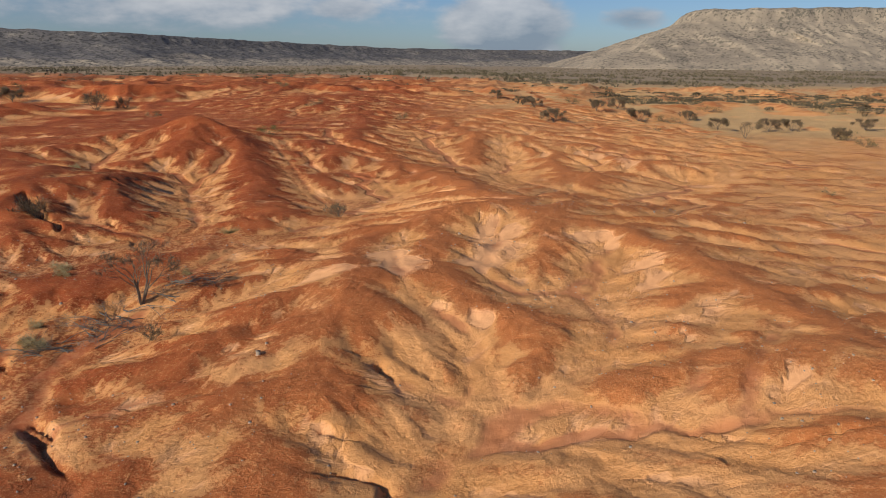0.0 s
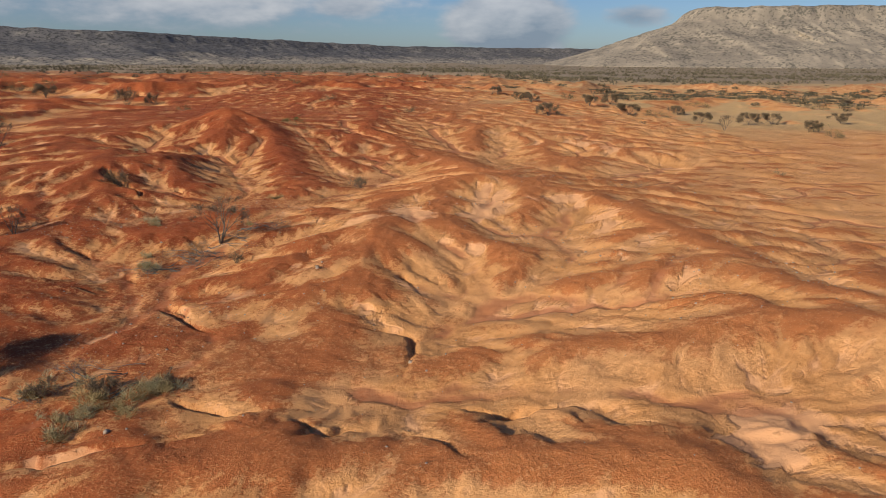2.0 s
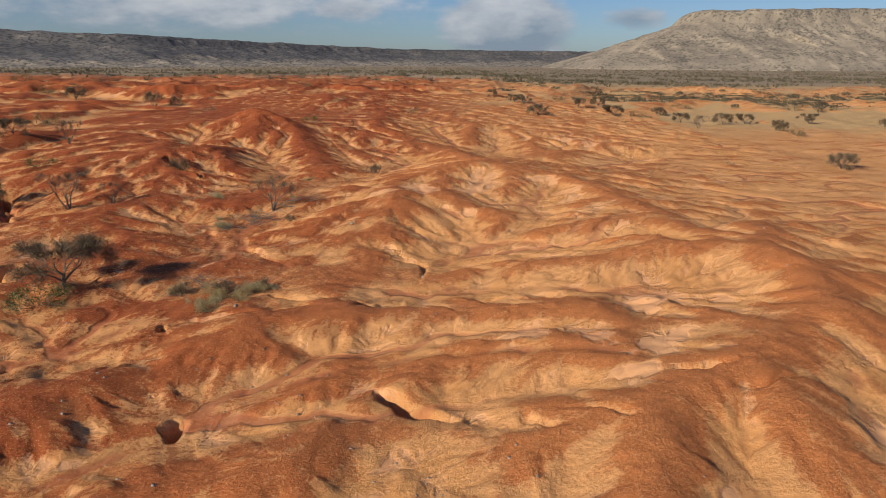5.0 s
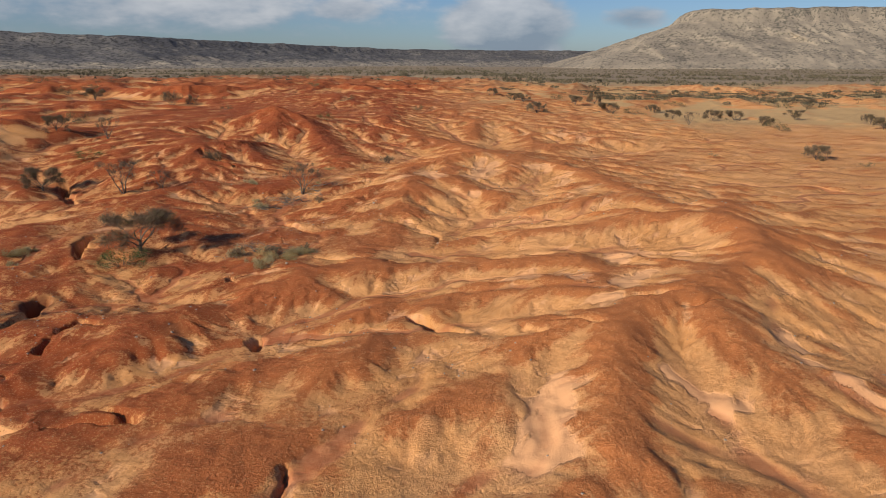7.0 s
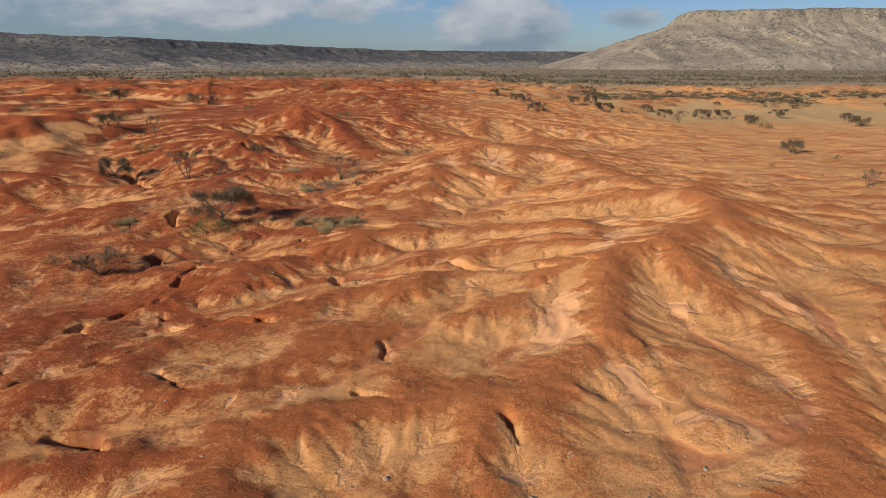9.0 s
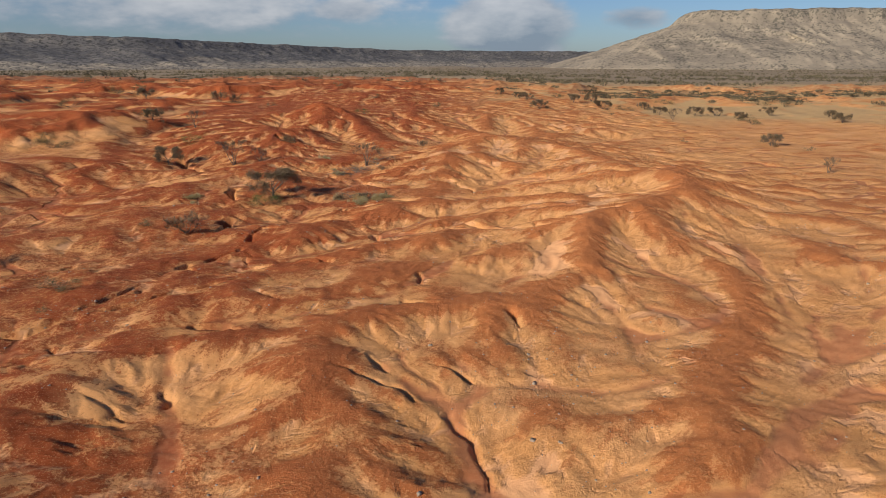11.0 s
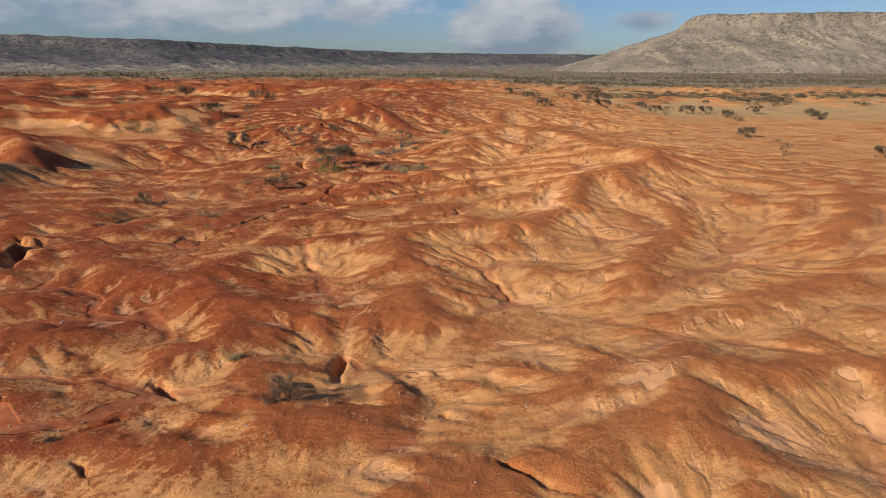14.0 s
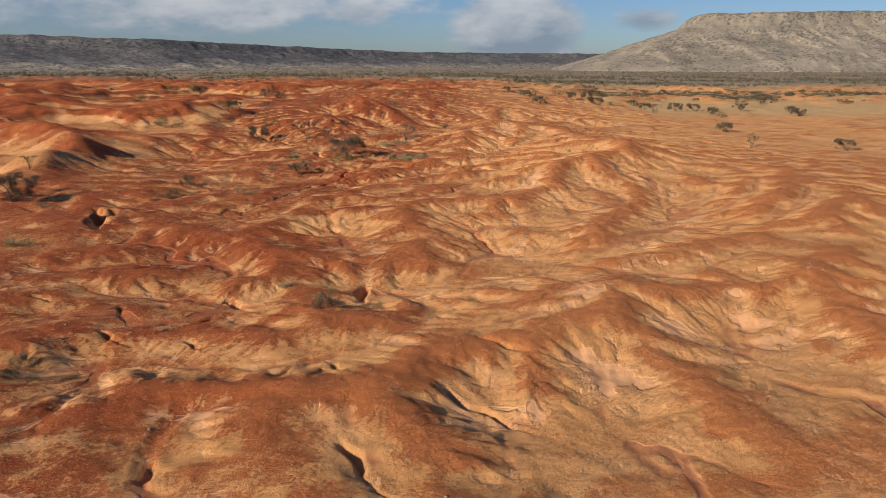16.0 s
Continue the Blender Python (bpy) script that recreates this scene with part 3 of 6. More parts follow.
ridge((-4.9, -61.3, 1.61), (-3.3, -65.9, 1.28), (-2.0, -68.8, 0.87), (-1.8, -70.7, 0.91))  # spur n2
gully((-6.8, -65.9, 1.09), (-4.6, -67.9, 0.27), (-1.8, -69.1, 0.06), (-0.4, -71.3, 0.36))  # fan 5
ridge((-8.8, -65.0, 2.12), (-8.8, -69.1, 2.27), (-7.7, -72.5, 1.70), (-6.3, -74.8, 1.50))  # spur n3
gully((-12.2, -68.1, 1.61), (-10.6, -71.9, 1.63), (-8.9, -74.3, 0.90))  # fan 6
ridge((-18.0, -66.7, 1.52), (-15.6, -71.0, 1.79), (-12.8, -74.9, 1.69))  # spur n4
gully((-19.6, -67.9, 0.69), (-19.7, -71.1, 0.76), (-19.5, -72.8, 0.78), (-18.6, -74.5, 0.78))  # fan 7
ridge((-23.8, -66.6, 1.21), (-22.2, -71.3, 1.37), (-20.7, -75.1, 1.47))  # spur n5
gully((15.3, -50.1, 1.34), (13.4, -45.1, 1.38), (9.7, -47.0, 1.33), (5.2, -47.6, 1.33), (1.1, -52.2, 1.51), (-2.1, -56.4, 1.46), (-5.4, -58.2, 0.88), (-9.6, -58.5, 0.89))  # north n
gully((-9.6, -58.4, 0.84), (-12.1, -60.4, 0.85), (-14.5, -62.1, 0.68), (-17.1, -63.2, 0.53), (-21.0, -62.7, 0.42), (-25.4, -60.9, -0.36), (-28.5, -61.9, 0.18))  # west n
ridge((-12.6, -56.6, 1.51), (-15.5, -60.1, 1.27), (-19.1, -61.5, 1.22), (-23.8, -59.8, 0.23), (-28.5, -60.0, 0.87), (-31.0, -62.6, 0.95))  # west bank
ridge((5.1, -51.4, 2.43), (1.0, -52.5, 2.28), (-2.4, -55.7, 2.14))  # mid n
ridge((-67.9, 33.8, 3.73), (-66.4, 40.9, 3.92), (-59.3, 37.8, 2.83), (-50.7, 32.3, 2.98), (-45.6, 29.9, 2.18))  # left red
gully((-57.3, 16.4, 1.35), (-51.9, 17.4, 0.79), (-45.6, 20.0, 1.10), (-43.2, 25.9, 1.46))  # left foot
ridge((-49.5, 4.1, 0.15), (-44.6, 7.9, 1.72), (-41.6, 17.2, 2.29), (-36.1, 18.9, 2.46), (-30.4, 20.4, 1.52))  # left mid
gully((-76.7, 47.6, 3.27), (-70.3, 52.6, 3.28), (-63.2, 57.5, 2.70), (-49.3, 45.0, 2.85), (-40.0, 33.5, 1.17))  # left behind
ridge((-89.1, 67.5, 4.56), (-79.5, 73.4, 3.05), (-65.6, 67.4, 4.15), (-57.8, 61.5, 3.35))  # tan ledge
ridge((-46.3, 44.3, 3.86), (-45.2, 46.9, 4.02), (-41.0, 41.8, 3.49))  # knob
ridge((19.0, 4.9, 5.16), (23.5, 2.6, 3.85), (26.4, -3.8, 2.24), (30.2, -5.7, 2.59), (35.2, -4.7, 3.19), (43.1, 1.9, 2.63), (46.0, -3.1, 2.77), (47.6, -11.7, 3.04))  # east crest
gully((27.3, -9.8, 2.32), (23.5, -18.6, 2.06), (19.1, -22.8, 1.66), (16.0, -28.0, 1.19))  # east fan1
gully((31.7, -12.1, 3.04), (26.6, -21.7, 2.38), (22.2, -25.4, 2.08), (16.4, -28.6, 1.22))  # east fan2
gully((35.4, -17.3, 2.96), (30.5, -25.4, 2.53), (25.0, -30.0, 2.03), (18.7, -31.7, 1.60), (15.2, -32.3, 1.35))  # east fan3
ridge((30.6, -6.8, 2.74), (25.5, -19.6, 3.17), (22.8, -23.6, 3.02))  # e sp1
ridge((38.9, -3.4, 3.02), (29.7, -23.0, 3.73), (24.4, -28.4, 2.97))  # e sp2
ridge((45.3, -4.5, 2.82), (34.4, -25.8, 3.43), (27.9, -32.9, 2.86), (22.3, -35.9, 2.59), (18.0, -37.6, 2.49))  # e sp3
gully((34.0, -34.3, 2.12), (27.0, -35.9, 1.93), (20.6, -36.5, 1.67), (15.5, -31.4, 1.39), (11.3, -36.6, 1.50), (8.5, -39.5, 1.19))  # e main
ridge((39.3, -25.3, 3.37), (33.1, -32.3, 3.02), (28.2, -36.3, 2.74))  # e hill
ridge((9.4, -33.4, 1.99), (6.3, -38.1, 1.87), (3.5, -40.0, 1.50), (-0.5, -40.0, 0.94))  # e mid1
ridge((10.8, -15.6, 2.47), (11.1, -23.7, 2.22), (8.2, -28.8, 1.93))  # e mid2
gully((6.9, -14.5, 2.35), (7.7, -21.6, 1.78), (10.4, -24.1, 1.52), (11.2, -24.4, 1.46))  # e mid3
ridge((22.1, -5.0, 2.58), (17.6, -18.0, 2.11), (13.3, -26.9, 1.93))  # e mid4
ridge((14.4, -40.6, 2.33), (10.1, -44.2, 2.04), (5.7, -45.3, 1.86), (3.0, -45.6, 1.72))  # e pale
crack((-15.8, 22.8), (-15.3, 22.1), (-14.0, 20.9), (-12.4, 19.7), (-11.4, 18.9))
crack((-2.9, 26.8), (-2.1, 25.8), (-1.5, 25.1))
crack((-4.4, 22.0), (-3.6, 21.6), (-3.1, 21.3))
crack((-4.0, 19.6), (-2.8, 19.7), (-2.1, 19.5), (-1.4, 18.9))
crack((10.7, 19.2), (9.9, 20.2), (9.0, 21.3))
crack((10.7, 19.2), (11.8, 19.1), (13.3, 19.3), (14.5, 19.8))
chasm((-33.4, 53.2), (-30.3, 49.9), (-26.9, 46.2))
crack((-23.3, 46.2), (-21.8, 45.8), (-20.0, 43.5))
crack((-15.6, 53.0), (-14.3, 50.2))
crack((-29.5, 59.7), (-27.9, 58.2))
crack((-25.0, 49.6), (-23.8, 48.0))
crack((-25.4, 32.9), (-24.3, 31.4))
crack((-20.7, 29.2), (-19.0, 26.7))
crack((-15.5, 23.0), (-14.0, 21.2))
crack((-1.9, 19.4), (-1.6, 15.6), (-1.8, 14.3))
crack((-15.8, 7.2), (-14.9, 5.8), (-14.4, 5.5))
crack((8.9, -2.4), (10.1, -2.8), (11.0, -2.6), (13.4, -1.6))
crack((-0.5, 8.5), (0.5, 7.1), (1.4, 6.0))
crack((-5.6, 10.2), (-4.4, 8.5))
chasm((-29.8, 17.3), (-29.4, 14.5), (-27.8, 10.7))
chasm((-26.4, 3.5), (-26.0, 0.8), (-26.2, -1.0))
chasm((-42.6, 37.3), (-38.7, 29.8), (-45.5, 40.5))
crack((-22.4, -0.1), (-19.8, -2.1))
chasm((-11.4, -2.6), (-11.0, -3.8))
crack((-16.0, -10.5), (-13.6, -12.0))
chasm((-19.9, -23.5), (-18.9, -23.8), (-17.7, -24.7), (-16.7, -25.4))
crack((-17.6, -18.5), (-16.2, -19.8), (-15.5, -20.2))
crack((-7.6, -20.1), (-6.6, -21.1), (-5.1, -21.8))
crack((-6.7, -15.2), (-6.4, -16.8))
crack((-21.3, -9.2), (-20.6, -10.6))
crack((-25.2, -11.1), (-23.6, -13.5))
crack((-1.2, -23.0), (-0.5, -24.7))
chasm((-45.3, 41.1), (-42.3, 36.7))
chasm((-28.1, 13.8), (-29.3, 14.4))
crack((-20.1, -33.3), (-21.8, -32.1), (-23.2, -32.0))
crack((-18.3, -32.2), (-19.1, -30.7))
crack((-7.8, -29.9), (-8.8, -28.0))
crack((-6.2, -32.3), (-6.8, -31.5), (-8.8, -30.7), (-10.7, -29.9))
crack((-3.6, -30.4), (-5.5, -28.8))
crack((-4.9, -33.0), (-4.2, -34.5), (-3.5, -36.6), (-3.0, -38.7))
crack((-19.9, -33.8), (-22.1, -34.1))
crack((-38.3, -13.4), (-37.1, -12.6))
crack((-27.2, -26.2), (-26.6, -27.8))
chasm((-13.6, -47.4), (-13.5, -50.6))
crack((-22.9, -51.3), (-21.9, -52.3), (-20.7, -53.3))
crack((-13.4, -55.5), (-12.0, -54.4), (-9.5, -55.0))
crack((-7.6, -54.8), (-6.9, -56.4))
crack((-9.7, -49.9), (-8.0, -51.0), (-6.4, -51.3))
chasm((-44.9, -27.2), (-41.0, -32.4))
crack((-15.9, -65.1), (-14.8, -62.2))
crack((-13.1, -62.7), (-12.5, -65.2))
crack((-7.3, -66.3), (-5.1, -67.8), (-2.1, -69.7))
crack((-19.7, -72.6), (-18.7, -74.0), (-19.1, -74.5), (-18.1, -75.1))
crack((-23.1, -58.9), (-21.1, -60.0))
crack((-29.8, -53.4), (-28.5, -56.1))
crack((-35.8, -53.4), (-34.3, -53.9))
crack((-29.3, -60.3), (-27.7, -58.7))
crack((-22.8, -51.2), (-21.0, -53.1))
crack((-11.3, -71.7), (-10.4, -73.5), (-9.1, -75.4))
chasm((-2.8, -1.5), (-2.3, -2.5), (-1.2, -3.2), (0.3, -4.1))
crack((2.8, -4.6), (3.5, -5.4), (4.3, -6.0))
crack((6.6, -5.7), (5.3, -5.0), (4.2, -4.5))
crack((10.7, -4.0), (12.0, -3.9), (14.1, -2.8))
crack((-28.9, -57.9), (-27.3, -59.2), (-25.7, -59.3))
crack((-5.4, -59.7), (-4.1, -61.2), (-2.6, -62.3))
crack((-10.7, 11.8), (-8.1, 10.5), (-5.0, 11.4))
crack((-0.4, 11.5), (2.1, 10.9), (5.8, 10.8), (9.0, 10.7))
bank((-19.6, -15.2), (-25.6, -20.3), (-31.2, -25.4), (-33.2, -30.8), (-35.8, -34.3))
bank((-37.2, -12.7), (-40.3, -23.2), (-43.7, -25.0))
bank((-19.6, -48.9), (-20.6, -50.0), (-21.4, -50.7))
bank((-26.1, -48.6), (-27.3, -50.1))
bank((-21.7, 6.1), (-22.3, -7.3), (-25.8, -12.8), (-27.1, -19.0), (-28.6, -23.3), (-30.2, -25.2))
bank((-25.8, -12.8), (-25.8, -18.6))
bank((-34.2, -10.8), (-35.4, -14.0), (-36.8, -15.8))
bank((-16.5, 4.9), (-14.8, 7.3), (-10.7, 8.1), (-8.3, 9.4))
bank((-5.0, 8.1), (-3.7, 9.8), (-0.0, 8.4))
bank((-10.7, -48.2), (-13.0, -48.4))
bank((-26.0, -48.7), (-27.9, -50.3))
bank((-23.3, -51.3), (-20.5, -49.4), (-19.2, -48.1))
bank((-24.8, -57.3), (-23.5, -55.7), (-21.7, -54.6))
bank((-12.0, -11.4), (-15.5, -11.9), (-20.3, -11.6), (-23.9, -14.3))
pit((-42.5, -28.1), (-42.5, -31.2), (-41.0, -34.8))

marl(-7.4, 35.8, 1.6); marl(-2.8, 39.8, 1.4); marl(1.6, 37.3, 1.3); marl(5.8, 39.6, 1.1); marl(11.0, 42.7, 1.5)
marl(12.0, 38.5, 1.4); marl(8.7, 32.9, 0.9); marl(12.8, 23.5, 1.2); marl(16.1, 24.4, 1.4); marl(0.2, 31.9, 1.1)
marl(11.0, 30.9, 0.9); marl(4.3, 46.2, 1.6); marl(-3.0, 25.5, 1.0); marl(-0.0, 25.7, 0.9); marl(-16.9, 56.4, 1.9)
marl(-26.9, 57.6, 2.0); marl(-4.7, 67.8, 2.3); marl(-2.9, 22.1, 1.3); marl(4.4, 20.9, 1.2); marl(-10.5, 20.7, 1.1)
marl(-6.1, 25.9, 1.3); marl(3.9, 1.9, 1.1); marl(8.0, -1.6, 0.9); marl(13.9, 0.6, 1.2); marl(11.2, 0.9, 1.0)
marl(11.4, 9.0, 1.2); marl(16.7, 9.1, 1.3); marl(6.1, 18.3, 2.0); marl(-6.2, 4.6, 1.2); marl(-0.2, 4.7, 0.9)
marl(4.2, 13.6, 1.2); marl(13.6, -0.3, 1.4); marl(4.5, -11.4, 1.0); marl(4.1, 2.1, 1.1); marl(-0.7, -7.5, 1.4)
marl(9.2, -10.2, 1.0); marl(16.5, -6.2, 1.4); marl(7.1, -9.4, 0.9); marl(1.9, -12.5, 1.0); marl(-4.3, -13.5, 1.0)
marl(-12.7, -5.1, 1.0); marl(-5.5, -7.0, 1.1); marl(7.0, -21.1, 1.0); marl(8.7, -24.6, 1.5); marl(-14.5, -31.8, 1.7)
marl(-21.1, -31.9, 1.2); marl(-17.7, -31.6, 1.0); marl(-9.1, -30.5, 1.3); marl(1.4, -28.7, 1.2); marl(-6.4, -28.8, 1.1)
marl(2.7, -36.6, 1.7); marl(-0.8, -36.6, 1.3); marl(12.6, -33.0, 1.4); marl(-14.0, -16.5, 1.6); marl(-8.6, -35.3, 1.1)
marl(-5.2, -23.3, 1.5); marl(8.1, -44.9, 1.8); marl(2.7, -52.9, 1.9); marl(2.2, -36.7, 1.5); marl(-9.8, -36.1, 1.3)
marl(-20.8, -50.5, 1.1); marl(-10.4, -45.5, 1.1); marl(11.7, -55.2, 3.0); marl(1.8, -63.2, 1.4); marl(-4.3, -67.5, 1.5)
marl(12.1, -43.5, 2.1); marl(-0.1, -59.7, 1.8); marl(-11.7, -63.2, 1.4); marl(-15.0, -59.4, 1.4); marl(-10.4, -73.1, 1.9)
marl(-23.1, -71.8, 1.7); marl(-15.8, -72.0, 1.3); marl(14.2, -61.1, 1.7); marl(-25.5, -55.7, 1.3); marl(5.6, -60.9, 1.2)
rust(-14.6, 25.1, 1.9); rust(-30.8, 82.3, 5.5); rust(1.6, 119.6, 9.7); rust(-25.5, 40.7, 1.9); rust(-8.6, 30.9, 1.5)
rust(-4.3, 29.8, 1.2); rust(-10.8, 91.2, 3.4); rust(-0.2, 71.9, 3.3); rust(-4.1, 19.7, 1.0); rust(3.7, 25.6, 0.9)
rust(-7.8, 23.4, 1.2); rust(-0.4, 21.2, 0.9); rust(-14.4, 18.0, 1.9); rust(-14.0, 4.8, 1.6); rust(-6.0, 14.9, 1.5)
rust(-4.4, -1.0, 1.5); rust(-12.8, 0.1, 1.8); rust(20.5, 7.9, 1.3); rust(19.5, 6.7, 1.7); rust(-7.1, -0.2, 1.7)
rust(-15.1, -4.7, 1.8); rust(28.0, 14.5, 2.4); rust(-9.2, -14.3, 1.7); rust(-20.5, -5.5, 1.8); rust(1.2, -15.6, 1.4)
rust(-50.5, 22.7, 5.1); rust(0.2, -8.9, 2.0); rust(-5.1, -37.1, 0.9); rust(-22.5, -36.1, 1.7); rust(22.9, 10.0, 2.7)
rust(24.1, -14.9, 2.2); rust(-16.4, -36.9, 1.3); rust(-21.3, -43.6, 3.0); rust(-31.2, -37.4, 2.3); rust(-14.2, -44.1, 1.9)
rust(-12.1, -40.8, 1.5); rust(-5.4, -45.4, 1.6); rust(17.0, -38.8, 1.8); rust(-14.8, -68.3, 2.4); rust(-21.2, -69.3, 2.1)
rust(-5.3, -63.4, 1.7); rust(-8.0, -63.9, 1.6); rust(-38.5, -45.9, 3.7); rust(-29.9, -41.0, 3.5); rust(-4.4, -72.6, 1.5)
rust(23.5, -46.9, 2.3); rust(-9.6, -58.0, 1.9); rust(5.4, -68.5, 1.7)

# the soils, band by band
tan_soil(1.0, (-8.6, 26.2), (-6.3, 26.6), (-4.5, 27.9), (-3.8, 29.8))
tan_soil(0.8, (-6.6, 34.0), (-10.2, 37.6), (-12.2, 36.3))
tan_soil(0.7, (-2.4, 21.7), (-1.7, 22.8))
tan_soil(0.9, (-2.0, 26.9), (0.5, 29.2))
tan_soil(0.5, (-8.9, 19.4), (-7.0, 22.8))
tan_soil(0.9, (2.4, 21.7), (4.3, 20.6))
tan_soil(0.6, (5.6, 18.3), (10.0, 16.8))
pink_soil(1.2, (-6.0, 35.6))
pink_soil(1.0, (-3.2, 40.3), (-2.3, 36.5))
pink_soil(0.8, (4.6, 45.9), (3.6, 42.0), (1.6, 38.2))
pink_soil(0.7, (7.9, 42.0), (10.4, 43.4), (11.9, 42.1))
pink_soil(0.7, (13.6, 40.4), (10.9, 36.8))
pink_soil(0.5, (-0.0, 32.0), (1.1, 30.7))
pink_soil(0.9, (12.9, 23.7))
pink_soil(0.9, (16.0, 24.6))
pink_soil(0.4, (10.5, 28.8))
pink_soil(1.5, (20.6, 96.4), (25.5, 90.7))
red_soil(0.9, (-7.5, 29.8), (-9.6, 29.6), (-10.0, 27.6))
red_soil(0.6, (-11.0, 24.9), (-7.5, 24.9), (-5.1, 25.5), (-3.6, 24.1))
red_soil(0.5, (-4.4, 21.4), (-3.4, 23.1), (-3.1, 26.4), (-3.7, 29.0), (-4.3, 32.0))
red_soil(1.0, (-23.7, 37.0), (-20.3, 35.4), (-20.0, 39.3))
red_soil(0.7, (-11.3, 20.7), (-9.5, 18.8), (-12.8, 19.6))
red_soil(2.4, (-52.5, 141.7), (-46.1, 107.0), (-27.9, 83.7), (-21.4, 85.0))
red_soil(2.3, (-11.1, 162.1), (5.7, 148.6), (19.2, 132.6))
red_soil(0.9, (-10.9, 91.8), (-3.4, 76.4), (2.5, 62.5), (5.0, 50.1), (10.3, 46.9))
red_soil(1.1, (-1.3, 69.8), (-11.8, 77.3))
red_soil(1.4, (-0.3, 99.3), (9.5, 98.1))
red_soil(0.7, (17.0, 37.7), (18.1, 33.2), (21.0, 30.7))
tan_soil(1.1, (-38.8, 62.4), (-39.7, 73.9))
tan_soil(0.9, (-8.9, 64.9), (-4.7, 67.7))
red_soil(1.0, (-20.1, 9.9), (-16.3, 10.2), (-10.5, 7.7), (-5.0, 8.2))
red_soil(1.2, (-14.1, 2.3), (-10.3, 2.7), (-7.9, 3.3))
red_soil(0.7, (-4.7, 1.9), (-2.7, -0.3), (1.2, -0.8), (1.8, 0.7))
tan_soil(0.7, (-6.9, 4.4), (-6.1, 3.5))
tan_soil(0.5, (-2.8, 6.2), (-1.0, 7.5))
tan_soil(0.8, (2.4, 12.5), (6.8, 13.6), (15.0, 12.7))
pink_soil(0.6, (3.2, 1.6), (4.3, 2.9))
pink_soil(0.5, (7.1, 1.2))
pink_soil(0.9, (12.2, 8.7), (10.2, 6.5))
pink_soil(0.5, (9.7, 0.2), (11.1, 1.9))
pink_soil(0.5, (7.5, -1.6), (7.9, -2.2))
pink_soil(0.6, (15.1, 7.1))
red_soil(0.7, (-21.1, -3.8), (-15.3, -4.7), (-11.7, -2.7), (-6.5, -1.5), (-0.6, -0.6))
red_soil(0.6, (-27.5, -9.3), (-22.9, -8.0), (-15.0, -11.7), (-12.9, -7.3))
red_soil(0.6, (-9.0, -17.9), (-7.7, -16.0), (-5.7, -13.1))
red_soil(0.5, (-15.5, -21.4), (-12.3, -20.6), (-9.7, -19.4))
red_soil(0.7, (-5.1, -22.8), (-0.3, -18.2), (-0.5, -14.6))
red_soil(1.1, (16.6, 3.9), (23.4, 9.3), (28.8, 10.3), (30.4, 4.2))
red_soil(0.6, (11.3, -5.7), (12.1, -9.5))
tan_soil(1.0, (-16.5, -15.8), (-17.3, -17.0))
tan_soil(0.8, (-13.4, -14.0))
tan_soil(0.7, (-0.9, -5.9), (-1.7, -9.2))
tan_soil(0.8, (-4.5, -14.2), (-3.9, -17.4))
tan_soil(0.6, (-9.8, -21.2), (-8.5, -20.7))
tan_soil(0.6, (0.7, -13.7), (1.4, -14.8))
tan_soil(1.3, (-23.8, 6.6), (-23.3, 9.4))
tan_soil(1.7, (-62.7, 53.8), (-62.6, 63.1))
tan_soil(1.7, (-37.7, 24.0), (-42.1, 21.0))
pink_soil(0.7, (4.7, -11.2), (3.2, -14.2))
pink_soil(0.8, (4.5, -18.4), (6.4, -20.8))
pink_soil(0.5, (15.1, -7.9), (16.2, -10.3), (17.3, -11.9))
pink_soil(0.5, (4.1, 2.5))
pink_soil(0.4, (7.9, -2.5))
pink_soil(0.5, (12.5, -0.9), (14.5, 0.4))
pink_soil(0.3, (8.5, -9.5), (10.1, -11.7))
red_soil(0.6, (-27.5, -28.1), (-23.1, -27.5), (-17.4, -25.8), (-14.0, -26.8))
red_soil(0.7, (-21.6, -36.0), (-18.3, -37.0), (-17.3, -35.9))
red_soil(0.7, (-13.9, -34.9), (-11.5, -34.4), (-11.2, -32.0))
red_soil(0.7, (-5.6, -35.9), (-4.7, -37.9))
red_soil(0.8, (15.8, 0.9), (4.2, -11.6), (1.3, -17.7))
red_soil(0.9, (18.3, -9.2), (17.7, -4.5))
red_soil(0.5, (-2.8, -23.6), (2.6, -21.5))
tan_soil(0.8, (-22.0, -32.2), (-20.6, -32.9))
tan_soil(0.9, (-17.3, -32.0), (-15.3, -30.9), (-13.2, -32.6))
tan_soil(1.1, (-8.5, -36.2), (-7.5, -36.9))
tan_soil(0.8, (-9.8, -30.1), (-8.1, -29.9))
tan_soil(0.9, (-2.8, -33.7), (-0.9, -35.0))
tan_soil(1.0, (-16.6, -19.0), (-13.2, -21.0))
pink_soil(0.6, (7.0, -21.1), (8.7, -23.8))
pink_soil(0.5, (2.8, -27.9))
pink_soil(0.5, (7.3, -28.9))
pink_soil(0.4, (14.2, -28.3))
pink_soil(0.4, (4.0, -12.8))
pink_soil(0.4, (16.7, -7.2), (15.8, -5.5))
pink_soil(0.8, (12.9, -34.9), (14.7, -34.3))
red_soil(1.4, (-34.9, -38.0), (-30.1, -40.9), (-26.9, -39.8))
red_soil(0.9, (-21.9, -43.6), (-17.8, -44.5), (-10.5, -42.8))
red_soil(0.8, (-18.5, -40.3), (-21.1, -37.7))
red_soil(0.8, (-12.5, -56.7), (-9.5, -55.7), (-10.4, -57.5))
red_soil(0.6, (-6.4, -38.9), (-5.8, -43.1))
